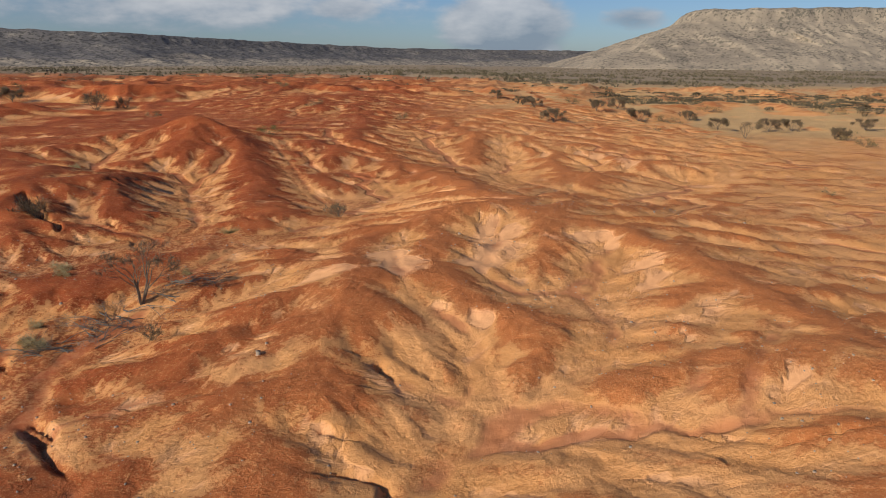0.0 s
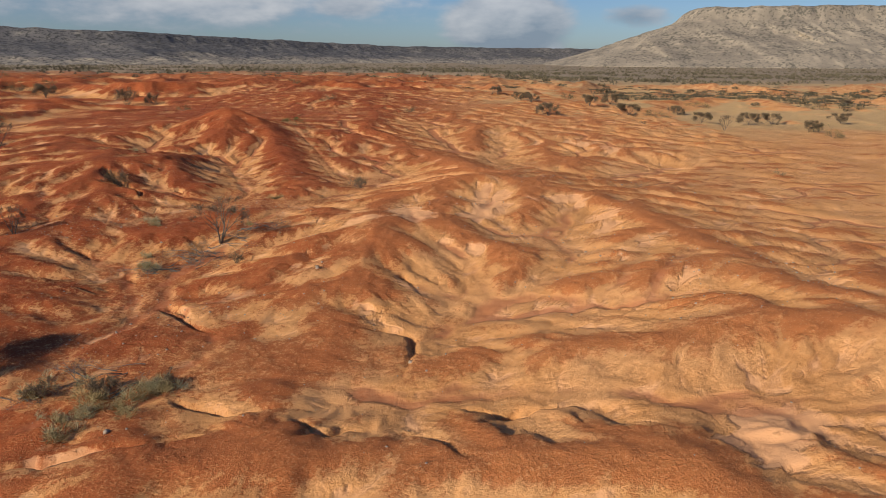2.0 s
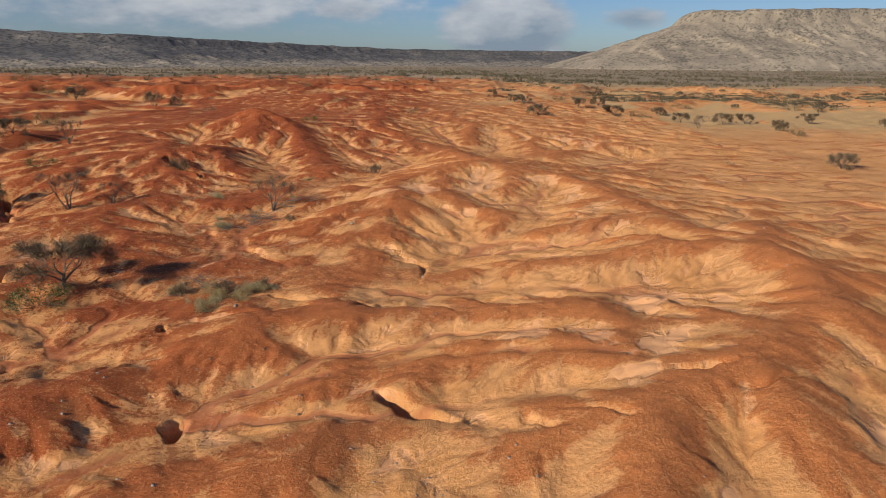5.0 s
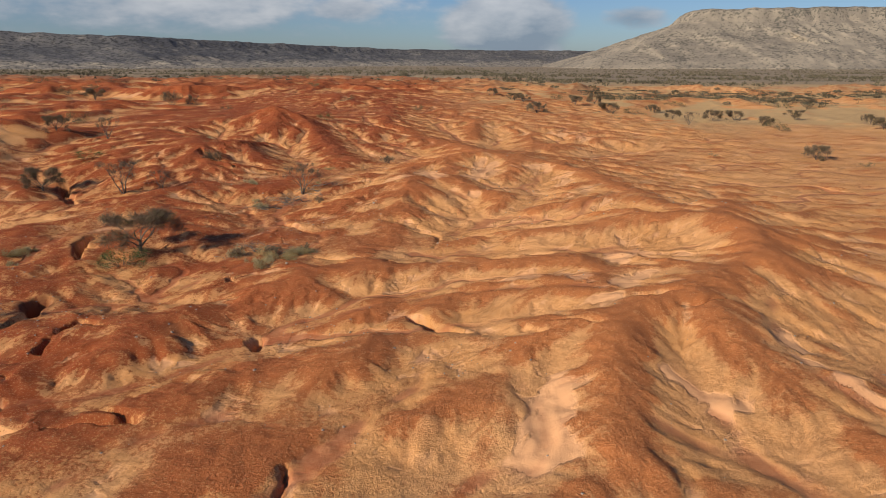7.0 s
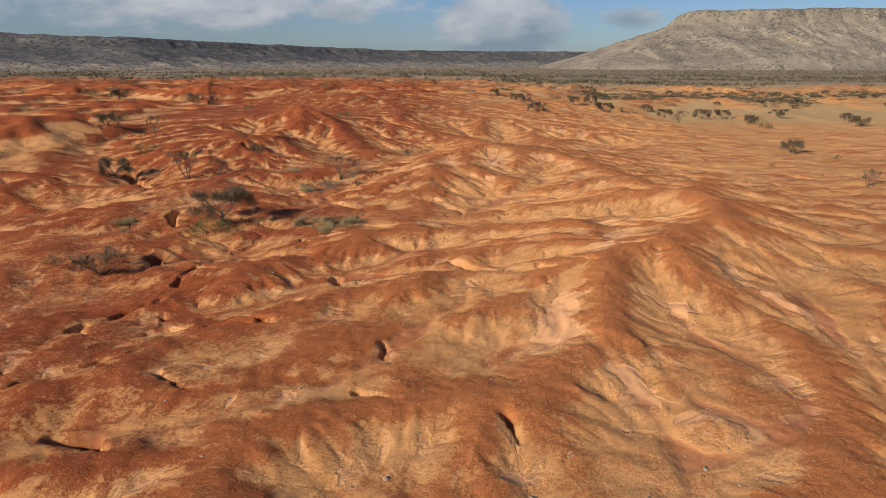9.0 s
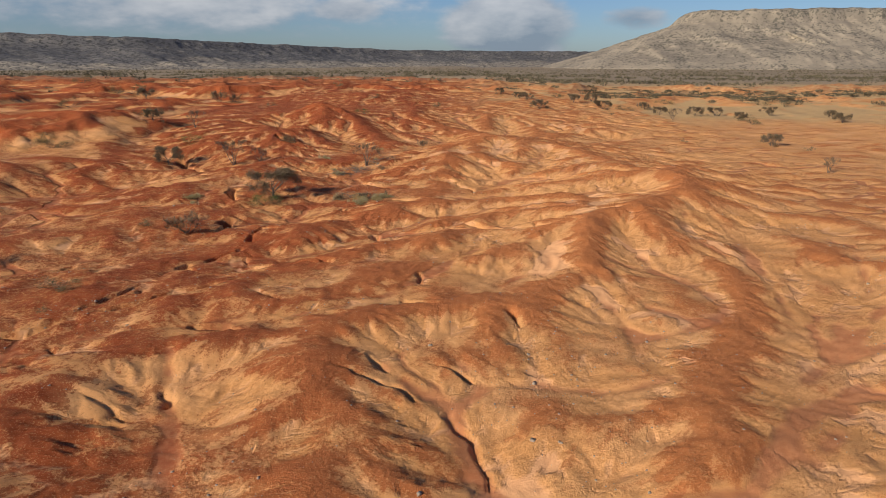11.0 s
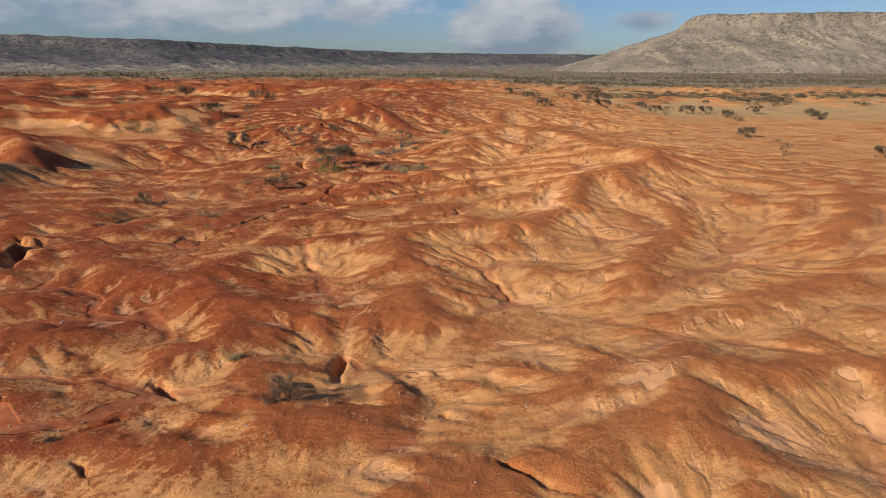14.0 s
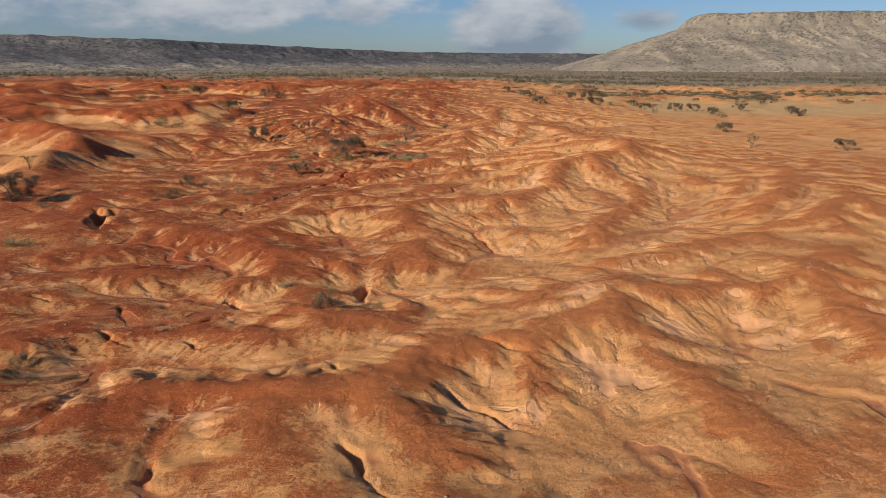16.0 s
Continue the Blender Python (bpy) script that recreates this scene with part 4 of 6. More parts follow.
red_soil(1.4, (-74.0, 28.1), (-65.1, 35.6), (-53.0, 34.4))
red_soil(0.7, (-17.9, -55.0), (-19.4, -56.9))
red_soil(0.4, (11.3, -48.7), (14.7, -48.3))
red_soil(1.2, (-23.3, -56.1))
tan_soil(0.9, (-27.3, -31.3), (-22.6, -29.6), (-18.0, -28.3), (-12.6, -28.3))
tan_soil(0.8, (-9.9, -35.9), (-8.6, -38.6))
tan_soil(0.9, (-37.7, -26.1))
tan_soil(0.5, (-9.7, -45.7))
tan_soil(0.7, (-19.5, -52.0))
tan_soil(0.9, (-28.0, -49.8))
tan_soil(0.8, (-5.9, -53.1), (-4.9, -56.4))
pink_soil(0.7, (2.7, -51.7), (3.3, -52.9), (1.6, -53.6))
pink_soil(0.6, (7.1, -45.6), (10.0, -44.4))
pink_soil(0.5, (10.4, -40.2))
pink_soil(0.5, (0.4, -37.1))
pink_soil(0.5, (25.0, -23.1))
pink_soil(0.5, (19.8, -15.4))
red_soil(0.9, (-6.8, -62.5), (-3.3, -58.2), (2.3, -56.0))
red_soil(0.8, (-26.1, -69.5), (-22.9, -68.4), (-17.2, -67.7), (-12.2, -67.8), (-8.0, -64.1))
red_soil(0.9, (-7.7, -71.7), (-8.3, -69.1))
red_soil(0.9, (7.2, -72.7), (3.5, -73.3))
red_soil(0.8, (15.6, -61.6), (15.3, -57.7))
red_soil(1.1, (21.3, -50.9), (19.7, -56.5))
red_soil(1.3, (-33.4, -47.1), (-28.2, -43.1))
tan_soil(0.4, (-15.1, -64.9), (-17.0, -62.3))
tan_soil(0.4, (-11.7, -63.5), (-10.0, -62.0))
tan_soil(0.8, (-12.2, -73.4), (-12.7, -75.0))
tan_soil(0.7, (-17.9, -72.2), (-18.0, -73.8))
tan_soil(0.8, (-8.5, -73.8))
tan_soil(0.4, (-2.2, -57.7), (-0.5, -57.4))
tan_soil(1.0, (-23.6, -72.7), (-23.2, -71.7))
pink_soil(0.3, (-4.5, -67.0), (-3.0, -68.3))
pink_soil(0.7, (1.4, -62.5), (1.7, -65.2))
pink_soil(0.5, (7.6, -56.6), (5.7, -56.7))
pink_soil(0.8, (12.4, -54.5), (13.4, -57.3))
pink_soil(0.6, (12.7, -51.6))
pink_soil(0.5, (15.8, -58.6))
pink_soil(0.8, (9.5, -44.7))
pink_soil(0.5, (4.6, -52.0))
pink_soil(0.4, (1.9, -53.8))


def rain(z, cell, turns, bite, creep=0.10):
    """Running water digs into the grid z. Gives the new heights, the cells drained through each one, and the one below each."""
    ny, nx = z.shape
    n = nx * ny
    idx = np.arange(n).reshape(ny, nx)
    for turn in range(turns):
        z = z + 0.05 * cell * (np.random.rand(ny, nx) - 0.5)
        best, down = np.zeros((ny, nx)), idx.copy()
        p, q = np.pad(z, 1, mode="edge"), np.pad(idx, 1, mode="edge")
        for dy in (-1, 0, 1):
            for dx in (-1, 0, 1):
                if dx or dy:
                    fall = (z - p[1 + dy:1 + dy + ny, 1 + dx:1 + dx + nx]) / math.hypot(dx, dy)
                    better = fall > best
                    best = np.where(better, fall, best)
                    down = np.where(better, q[1 + dy:1 + dy + ny, 1 + dx:1 + dx + nx], down)
        to, area = down.ravel().tolist(), [1.0] * n
        for c in np.argsort(z, axis=None)[::-1].tolist():
            t = to[c]
            if t != c:
                area[t] += area[c]
        area = np.array(area).reshape(ny, nx)
        dig = bite * np.minimum(area, 500.0) ** 0.42 * np.minimum(best / cell, 0.5) ** 0.75
        z = z - np.minimum(dig, best * 0.7 + 0.004)
        z = z + creep * (blur(z, 1) - z)
    return z, area, down


def drain(z, seeds):
    """Water finds its way: fills hollows from the seeds upward and gives, for each cell, the cell below it."""
    ny, nx = z.shape
    w = nx + 2
    flat = np.pad(z, 1, constant_values=np.inf).ravel()
    level = flat.tolist()
    done = np.pad(np.zeros((ny, nx), bool), 1, constant_values=True).ravel().tolist()
    parent = list(range(len(level)))
    low, step = float(z.min()), 0.004
    shelf = [[] for _ in range(int((float(z.max()) - low) / step) + 60)]
    for c in np.flatnonzero(np.pad(seeds, 1).ravel()).tolist():
        done[c] = True
        shelf[int((level[c] - low) / step)].append(c)
    steps = (1, -1, w, -w, w + 1, w - 1, -w + 1, -w - 1)
    for at, row in enumerate(shelf):
        for c in row:                         # the row grows while it is read
            h = level[c]
            for s in steps:
                n = c + s
                if not done[n]:
                    done[n] = True
                    parent[n] = c
                    if level[n] <= h:
                        level[n] = h + 1e-5
                    shelf[max(at, int((level[n] - low) / step))].append(n)
    filled = np.array(level).reshape(ny + 2, w)
    # the steepest way down on the filled land
    best = np.zeros((ny, nx))
    inner = filled[1:-1, 1:-1]
    idx = np.arange((ny + 2) * w).reshape(ny + 2, w)
    down = np.array(parent).reshape(ny + 2, w)[1:-1, 1:-1].copy()
    for dy in (-1, 0, 1):
        for dx in (-1, 0, 1):
            if dx or dy:
                fall = (inner - filled[1 + dy:1 + dy + ny, 1 + dx:1 + dx + nx]) / math.hypot(dx, dy)
                better = fall > best
                best = np.where(better, fall, best)
                down = np.where(better, idx[1 + dy:1 + dy + ny, 1 + dx:1 + dx + nx], down)
    down[seeds] = idx[1:-1, 1:-1][seeds]
    return inner, down, idx[1:-1, 1:-1]


def carve(z, base, seeds, cell, turns, bite, lift, creep):
    """Streams cut down from the gully beds while the land holds on to its shape: leaves branching hollows and round ribs."""
    ny, nx = z.shape
    w = nx + 2
    for turn in range(turns):
        z = z + 0.04 * cell * (np.random.rand(ny, nx) - 0.5)
        full, down, idx = drain(z, seeds)
        here = idx.ravel()
        rank = np.argsort(full, axis=None)
        path = here[rank].tolist()
        to = np.zeros((ny + 2) * w, dtype=np.int64)
        to[here] = down.ravel()
        to = to.tolist()
        area = [cell * cell] * ((ny + 2) * w)
        for c in reversed(path):
            t = to[c]
            if t != c:
                area[t] += area[c]
        amount = np.array(area)
        k = (bite * np.minimum(amount, 150.0) ** 0.5 / cell).tolist()
        high = np.pad(z, 1).ravel().tolist()
        for c in path:
            t = to[c]
            if t != c and high[c] > high[t]:
                high[c] = (high[c] + k[c] * high[t]) / (1 + k[c])
        z = np.array(high).reshape(ny + 2, w)[1:-1, 1:-1]
        z = z + lift * (base - z)
        z = z + creep * (blur(z, 1) - z)
    return z, amount.reshape(ny + 2, w)[1:-1, 1:-1]


def pick(field, u, v):
    """The value of a grid between its cells."""
    ny, nx = field.shape
    u, v = np.clip(u, 0, nx - 1.001), np.clip(v, 0, ny - 1.001)
    i, j = u.astype(np.int32), v.astype(np.int32)
    a, b = u - i, v - j
    flat, at = field.ravel(), j * nx + i
    return (flat[at] * (1 - a) + flat[at + 1] * a) * (1 - b) + (flat[at + nx] * (1 - a) + flat[at + nx + 1] * a) * b


def combed(z, seed_width, steps, seed):
    """Noise drawn out along the fall of the land z, from -2.5 to 2.5: streaks that gather in the hollows."""
    ny, nx = z.shape
    gq, gp = [v.astype(np.float32) for v in np.gradient(z)]
    size = np.hypot(gp, gq) + 1e-6
    gp, gq = gp / size, gq / size
    spots = np.random.RandomState(seed).rand(ny, nx).astype(np.float32)
    spots = blur(spots, seed_width).astype(np.float32) if seed_width else spots
    v0, u0 = np.mgrid[0:ny, 0:nx].astype(np.float32)
    total, weight = spots.copy(), 1.0
    for way in (1.0, -1.0):
        u, v = u0, v0
        for n in range(steps):
            du, dv = pick(gp, u, v), pick(gq, u, v)
            u, v = u - way * 1.6 * du, v - way * 1.6 * dv
            share = 1.0 - 0.7 * n / steps
            total = total + share * pick(spots, u, v)
            weight += share
    total = total / weight
    total = total - blur(total, 6 * seed_width + 8)
    return np.clip(total / total.std(), -2.5, 2.5).astype(float)


def basin():
    """Stretch the land between crests and gully beds, then let water cut rills into it."""
    z = None
    for cell, rounds in ((4.0, 300), (2.0, 160), (1.0, 120), (0.5, 90)):
        nx, ny = int((X1 - X0) / cell), int((Y1 - Y0) / cell)
        gx, gy = np.meshgrid(X0 + (np.arange(nx) + 0.5) * cell, Y0 + (np.arange(ny) + 0.5) * cell)
        low = macro(gx, gy) + (0.5 + 0.5 * sstep(70, 130, gy)) * far_hills(gx, gy)
        z = low.copy() if z is None else np.repeat(np.repeat(z, 2, 0), 2, 1)
        total, count = np.zeros((ny, nx)), np.zeros((ny, nx))
        for line in LINES:
            for a, b in zip(line[:-1], line[1:]):
                n = max(2, int(np.hypot(*(b - a)[:2]) / cell * 2))
                p = a + (b - a) * np.linspace(0, 1, n)[:, None]
                i, j = ((p[:, 0] - X0) / cell).astype(int), ((p[:, 1] - Y0) / cell).astype(int)
                ok = (i >= 0) & (i < nx) & (j >= 0) & (j < ny)
                np.add.at(total, (j[ok], i[ok]), p[ok, 2])
                np.add.at(count, (j[ok], i[ok]), 1)
        fixed = count > 0
        held = total[fixed] / count[fixed]
        edge = np.zeros_like(fixed)
        edge[:1], edge[-1:], edge[:, :1], edge[:, -1:] = True, True, True, True
        pull = 0.004 * (cell / 0.5) ** 2 / 4
        for _ in range(rounds):
            p = np.pad(z, 1, mode="edge")
            z = (p[:-2, 1:-1] + p[2:, 1:-1] + p[1:-1, :-2] + p[1:-1, 2:]) / 4
            z = z + pull * (low - z)
            z[fixed] = held
            z[edge] = low[edge]
    # side gullies every few metres
    lumps = np.abs(fbm((gx + 1.5 * vnoise(gx / 6, gy / 6, 71)) / 6.0, gy / 6.0, 3, 23)) - 0.35
    z = blur(z, 1) + 0.28 * lumps + 0.05 * fbm(gx / 1.6, gy / 1.6, 2, 25)
    beds = np.zeros((ny, nx), bool)
    for line in BEDS:
        for a, b in zip(line[:-1], line[1:]):
            p = a + (b - a) * np.linspace(0, 1, max(2, int(np.hypot(*(b - a)[:2]) / cell * 2)))[:, None]
            i, j = ((p[:, 0] - X0) / cell).astype(int), ((p[:, 1] - Y0) / cell).astype(int)
            ok = (i >= 0) & (i < nx) & (j >= 0) & (j < ny)
            beds[j[ok], i[ok]] = True
    seeds = beds | edge
    soft = blur(z, 2)
    held = blur(z, 1)
    z, area = carve(z, z.copy(), seeds, 0.5, 10, 0.15, 0.08, 0.16)
    z = held + 0.75 * (z + 0.2 - held)
    z, soft, base = [np.repeat(np.repeat(v, 2, 0), 2, 1) for v in (z, soft, z)]
    z, base = blur(z, 1), blur(base, 1)
    seeds = np.repeat(np.repeat(seeds, 2, 0), 2, 1)
    ny, nx = z.shape
    gx, gy = np.meshgrid(X0 + (np.arange(nx) + 0.5) * CELL, Y0 + (np.arange(ny) + 0.5) * CELL)
    # the plain carries braided washes
    plain = 1 / (1 + np.exp(-(gx - 27 - 0.1 * np.clip(gy, 0, 200)) / 5)) * sstep(10, 30, gy)
    z = z + plain * 0.34 * (np.abs(fbm((gx + 0.5 * gy) / 16, (gy - 0.28 * gx) / 4.0, 3, 31)) - 0.4)
    z = z + 0.05 * fbm(gx / 1.3, gy / 1.3, 3, 41)
    z, area = carve(z, z.copy(), seeds, CELL, 2, 0.05, 0.08, 0.10)
    # rills comb the slopes: deep ones a stride apart, then small ones between them
    gq, gp = np.gradient(blur(z, 3), CELL)
    steep = np.hypot(gp, gq)
    wet = blur(np.repeat(np.repeat(beds, 2, 0), 2, 1).astype(float), 1)      # stream floors
    wet = np.clip(np.maximum(wet * 1.6, blur((area > 22).astype(float), 1) * 1.3), 0, 1)
    z = z + 0.12 * (z - blur(z, 14)) * (1 - wet)
    hold = sstep(0.03, 0.16, steep) * (1 - 0.7 * sstep(0.06, 0.28, blur(z, 2) - blur(z, 12))) * (1 - wet)
    rills = combed(blur(z, 2), 1, 13, 11)
    web = sstep(-0.9, 1.8, np.log(area)) * sstep(0.03, 0.11, steep)              # where water gathers on the slopes
    for axis in (0, 1):
        web = np.maximum(web, np.maximum(np.roll(web, 1, axis), np.roll(web, -1, axis)))
    web = blur(web, 1) * (1 - wet)
    z = z - 0.20 * hold * (np.exp(-np.abs(rills) / 0.35) - 0.40) + 0.03 * hold * rills
    fine = CELL / 2
    z, soft, area, steep, hold, wet, web = [blur(np.repeat(np.repeat(v, 2, 0), 2, 1), 1) for v in (z, soft, area, steep, hold, wet, web)]
    ny, nx = z.shape
    gx, gy = np.meshgrid(X0 + (np.arange(nx) + 0.5) * fine, Y0 + (np.arange(ny) + 0.5) * fine)
    z = z - 0.30 * (web - 0.3) * (0.75 + 0.35 * vnoise(gx / 2.3, gy / 2.3, 57))
    grain = combed(blur(z, 2), 1, 10, 12)
    thread = combed(blur(z, 1), 0, 7, 15)
    z = z - 0.13 * hold * (np.exp(-np.abs(grain) / 0.30) - 0.4) + 0.02 * hold * grain - 0.045 * hold * (np.exp(-np.abs(thread) / 0.4) - 0.4)
    grain = 0.65 * grain + 0.75 * thread
    cut = sstep(0.30, 0.62, wet + 0.16 * fbm(gx / 1.4, gy / 1.4, 3, 51))
    z = z + wet * (blur(z, 5) - 0.04 - z) - 0.13 * cut * (0.55 + 0.45 * vnoise(gx / 5, gy / 5, 53))
    z = z + 0.026 * fbm(gx / 0.7, gy / 0.7, 2, 47)
    area = np.maximum(area, np.exp(3.4 * wet) * 0.9)
    drift = blur(np.repeat(np.repeat(rills, 2, 0), 2, 1), 1)
    # cuts with steep banks
    for line, depth, half, broken in CRACKS:
        legs = np.hypot(*np.diff(line[:, :2], axis=0).T)
        done, whole = 0.0, legs.sum()
        i0, i1 = [int((v - X0) / fine) for v in (line[:, 0].min() - 3, line[:, 0].max() + 3)]
        j0, j1 = [int((v - Y0) / fine) for v in (line[:, 1].min() - 3, line[:, 1].max() + 3)]
        i0, j0 = max(i0, 0), max(j0, 0)
        px, py = gx[j0:j1, i0:i1], gy[j0:j1, i0:i1]
        px, py = px + 0.30 * fbm(px / 1.3, py / 1.3, 2, 81), py + 0.30 * fbm(px / 1.3, py / 1.3, 2, 83)
        dig = np.zeros_like(px)
        for a, b, leg in zip(line[:-1], line[1:], legs):
            d = b - a
            t = np.clip(((px - a[0]) * d[0] + (py - a[1]) * d[1]) / (d @ d), 0, 1)
            s = (done + t * leg) / whole                                       # wide at its head, running out at its end
            away = np.hypot(px - a[0] - t * d[0], py - a[1] - t * d[1])
            wide = half * np.clip(1.3 - (0.9 - 0.7 * broken) * s, 0.2, 2) * np.clip(0.45 + 5 * s, 0, 1)
            deep = depth * (1.1 - 0.8 * s) * np.clip(0.3 + 6 * s, 0, 1) * np.clip(0.9 - 0.6 * broken + (0.6 + 0.9 * broken) * vnoise(px / 1.3, py / 1.3, 85), 0.2 - 0.2 * broken, 1.4)
            dig = np.maximum(dig, deep * np.exp(-(away / wide) ** 6) + 0.05 * np.exp(-(away / 0.6) ** 2))
            done += leg
        z[j0:j1, i0:i1] -= dig
    return gx, gy, z, soft, area, grain, drift, web


class Land:
    """A worked-out stretch of land: heights, and what the soil's colour follows."""

    def __init__(self, x0, y0, cell, z, soft, area, grain, drift, web, k):
        self.x0, self.y0, self.cell = x0, y0, cell
        self.z, self.grain, self.drift, self.web = z, grain, drift, web
        u = 8 // k                                                             # cells to a metre
        gq, gp = np.gradient(blur(z, max(1, u // 2)), cell)
        self.steep = np.hypot(gp, gq)
        self.bend = blur(z, max(1, u // 2)) - blur(z, max(3, 3 * u))           # crests above 0, hollows below
        self.rib = blur(z, 1) - blur(z, max(2, u))                             # ribs above 0, rills between them below
        self.flow = blur(np.log(area if k == 1 else area * cell * cell), 1)    # water that passes, by the ground it comes from

    def at(self, name, x, y):
        field = {"z": self.z, "steep": self.steep, "bend": self.bend, "flow": self.flow, "grain": self.grain, "rib": self.rib, "drift": self.drift, "web": self.web}[name]
        u, v = (x - self.x0) / self.cell - 0.5, (y - self.y0) / self.cell - 0.5
        ny, nx = field.shape
        i, j = np.clip(np.floor(u).astype(int), 0, nx - 2), np.clip(np.floor(v).astype(int), 0, ny - 2)
        a, b = np.clip(u - i, 0, 1), np.clip(v - j, 0, 1)
        return (field[j, i] * (1 - a) + field[j, i + 1] * a) * (1 - b) + (field[j + 1, i] * (1 - a) + field[j + 1, i + 1] * a) * b


def outland():
    """The badlands round the basin, on a coarser grid."""
    cell, x0, x1, y0, y1 = 1.0, -340.0, 360.0, -100.0, 720.0
    gx, gy = np.meshgrid(np.arange(x0, x1, cell) + cell / 2, np.arange(y0, y1, cell) + cell / 2)
    soft = macro(gx, gy) + far_hills(gx, gy)
    z = soft + 0.5 * (np.abs(fbm(gx / 9, gy / 9, 3, 3)) - 0.3) + 0.15 * fbm(gx / 2.4, gy / 2.4, 2, 4)
    z, area, down = rain(z, cell, 5, 0.12)
    gq, gp = np.gradient(blur(z, 2), cell)
    hold = sstep(0.04, 0.2, np.hypot(gp, gq))
    grain = combed(blur(z, 2), 0, 8, 13)
    z = z - 0.45 * hold * (np.exp(-(grain / 0.6) ** 2) - 0.4)
    return Land(x0, y0, cell, z, soft, area, grain, np.roll(grain, 37, 1), sstep(0.5, 2.5, np.log(area)) * hold, 4)


gx, gy, *rest = basin()
NEAR = Land(X0, Y0, CELL / 2, *rest, 1)
OUT = outland()


def both(name, x, y):
    inside = sstep(0, 12, x - X0) * sstep(0, 12, X1 - x) * sstep(0, 6, y - Y0) * sstep(0, 22, Y1 - y)
    return NEAR.at(name, x, y) * inside + OUT.at(name, x, y) * (1 - inside)


def height(x, y):
    x, y = np.asarray(x, float), np.asarray(y, float)
    fine = 0.03 * fbm(x / 0.5, y / 0.5, 2, 61) * (1 - sstep(40, 120, y))
    beyond = np.maximum(sstep(640, 715, y), np.maximum(sstep(300, 335, x), sstep(300, 335, -x)))
    beyond = np.maximum(beyond, sstep(90, 99, -y))
    return both("z", x, y) * (1 - beyond) + (macro(x, y) + far_hills(x, y)) * beyond + fine


def build_ground():
    ys = [-420.0, -260.0, -180.0, -130.0, -110.0, -98.0]
    y = -90.0
    while y < 5200:
        ys.append(y)
        y += 0.13 if y < 26 else 0.13 * (1 + (y - 26) / 34) ** 1.25
    xs = [0.0]
    while xs[-1] < 150:
        xs.append(xs[-1] + (0.13 if xs[-1] < 22 else 0.13 * (1 + (xs[-1] - 22) / 12) ** 1.15))
    us = np.array([-v for v in xs[:0:-1]] + xs)
    vs = np.array(ys)
    wide = 1 + np.clip(vs - 40, 0, None) / 75 + np.clip(-95 - vs, 0, None) / 20
    x = us[None, :] * wide[:, None] - 5.0
    y = np.repeat(vs[:, None], len(us), 1)
    z = height(x, y)
    ny, nx = x.shape
    me = bpy.data.meshes.new("ground")
    me.vertices.add(nx * ny)
    me.vertices.foreach_set("co", np.stack([x, y, z], -1).astype(np.float32).ravel())
    i = np.arange(nx * ny).reshape(ny, nx)
    quads = np.stack([i[:-1, :-1], i[:-1, 1:], i[1:, 1:], i[1:, :-1]], -1).reshape(-1, 4)
    me.loops.add(quads.size)
    me.loops.foreach_set("vertex_index", quads.ravel().astype(np.int32))
    me.polygons.add(len(quads))
    me.polygons.foreach_set("loop_start", np.arange(0, quads.size, 4, dtype=np.int32))
    me.update(calc_edges=True)
    me.polygons.foreach_set("use_smooth", np.ones(len(quads), dtype=bool))
    # soil by landform: fresh marl on slopes, red lag gravel on crests, red silt in the beds
    fields = {name: both(name, x, y) for name in ("steep", "bend", "flow", "grain", "rib", "drift", "web")}
    pale = 0 * x
    wx, wy = x + 0.9 * fbm(x / 2.2, y / 2.2, 3, 93), y + 0.9 * fbm(x / 2.2, y / 2.2, 3, 95)
    rows = y[:, 0]
    for px, py, r, strength in SPOTS:
        j0, j1 = np.searchsorted(rows, (py - 3 * r - 2, py + 3 * r + 2))
        d = np.hypot(wx[j0:j1] - px, wy[j0:j1] - py) / r
        pale[j0:j1] += 0.45 * strength * np.exp(-d ** 2)

    def cover(kind, wider=1.0):
        """How much of a kind of soil lies at each point, from 0 to 1."""
        most = 0 * x
        for r, points in BANDS[kind]:
            r = r * wider
            px, py = np.array(points).T
            j0, j1 = np.searchsorted(rows, (py.min() - 3 * r - 2, py.max() + 3 * r + 2))
            d = np.full(x[j0:j1].shape, 1e9)
            ends = list(zip(points[:-1], points[1:])) or [(points[0], (points[0][0] + 0.01, points[0][1]))]
            for (ax, ay), (bx, by) in ends:
                u = np.clip(((wx[j0:j1] - ax) * (bx - ax) + (wy[j0:j1] - ay) * (by - ay)) / ((bx - ax) ** 2 + (by - ay) ** 2), 0, 1)
                d = np.minimum(d, np.hypot(wx[j0:j1] - ax - u * (bx - ax), wy[j0:j1] - ay - u * (by - ay)))
            most[j0:j1] = np.maximum(most[j0:j1], np.exp(-(d / r) ** 2))
        return most

    fields["pale"] = np.clip(pale + 0.6 * cover("tan") + 0.5 * cover("pink", 1.8) - 0.95 * cover("red"), -1.2, 1.2)
    fields["bald"] = cover("pink", 1.4)
    for name, f in fields.items():
        at = me.attributes.new(name, "FLOAT", "POINT")
        at.data.foreach_set("value", f.astype(np.float32).ravel())
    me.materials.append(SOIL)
    return tagged(new("ground", me), "eroded red and tan badland soil with gullies", "ground", kind="structure")


ground = build_ground()


# ---------------------------------------------------------------- the tablelands on the horizon
def along(u, dist):
    """A plan point on the bearing that leads u to the right for each metre ahead."""
    return (u * dist, dist)


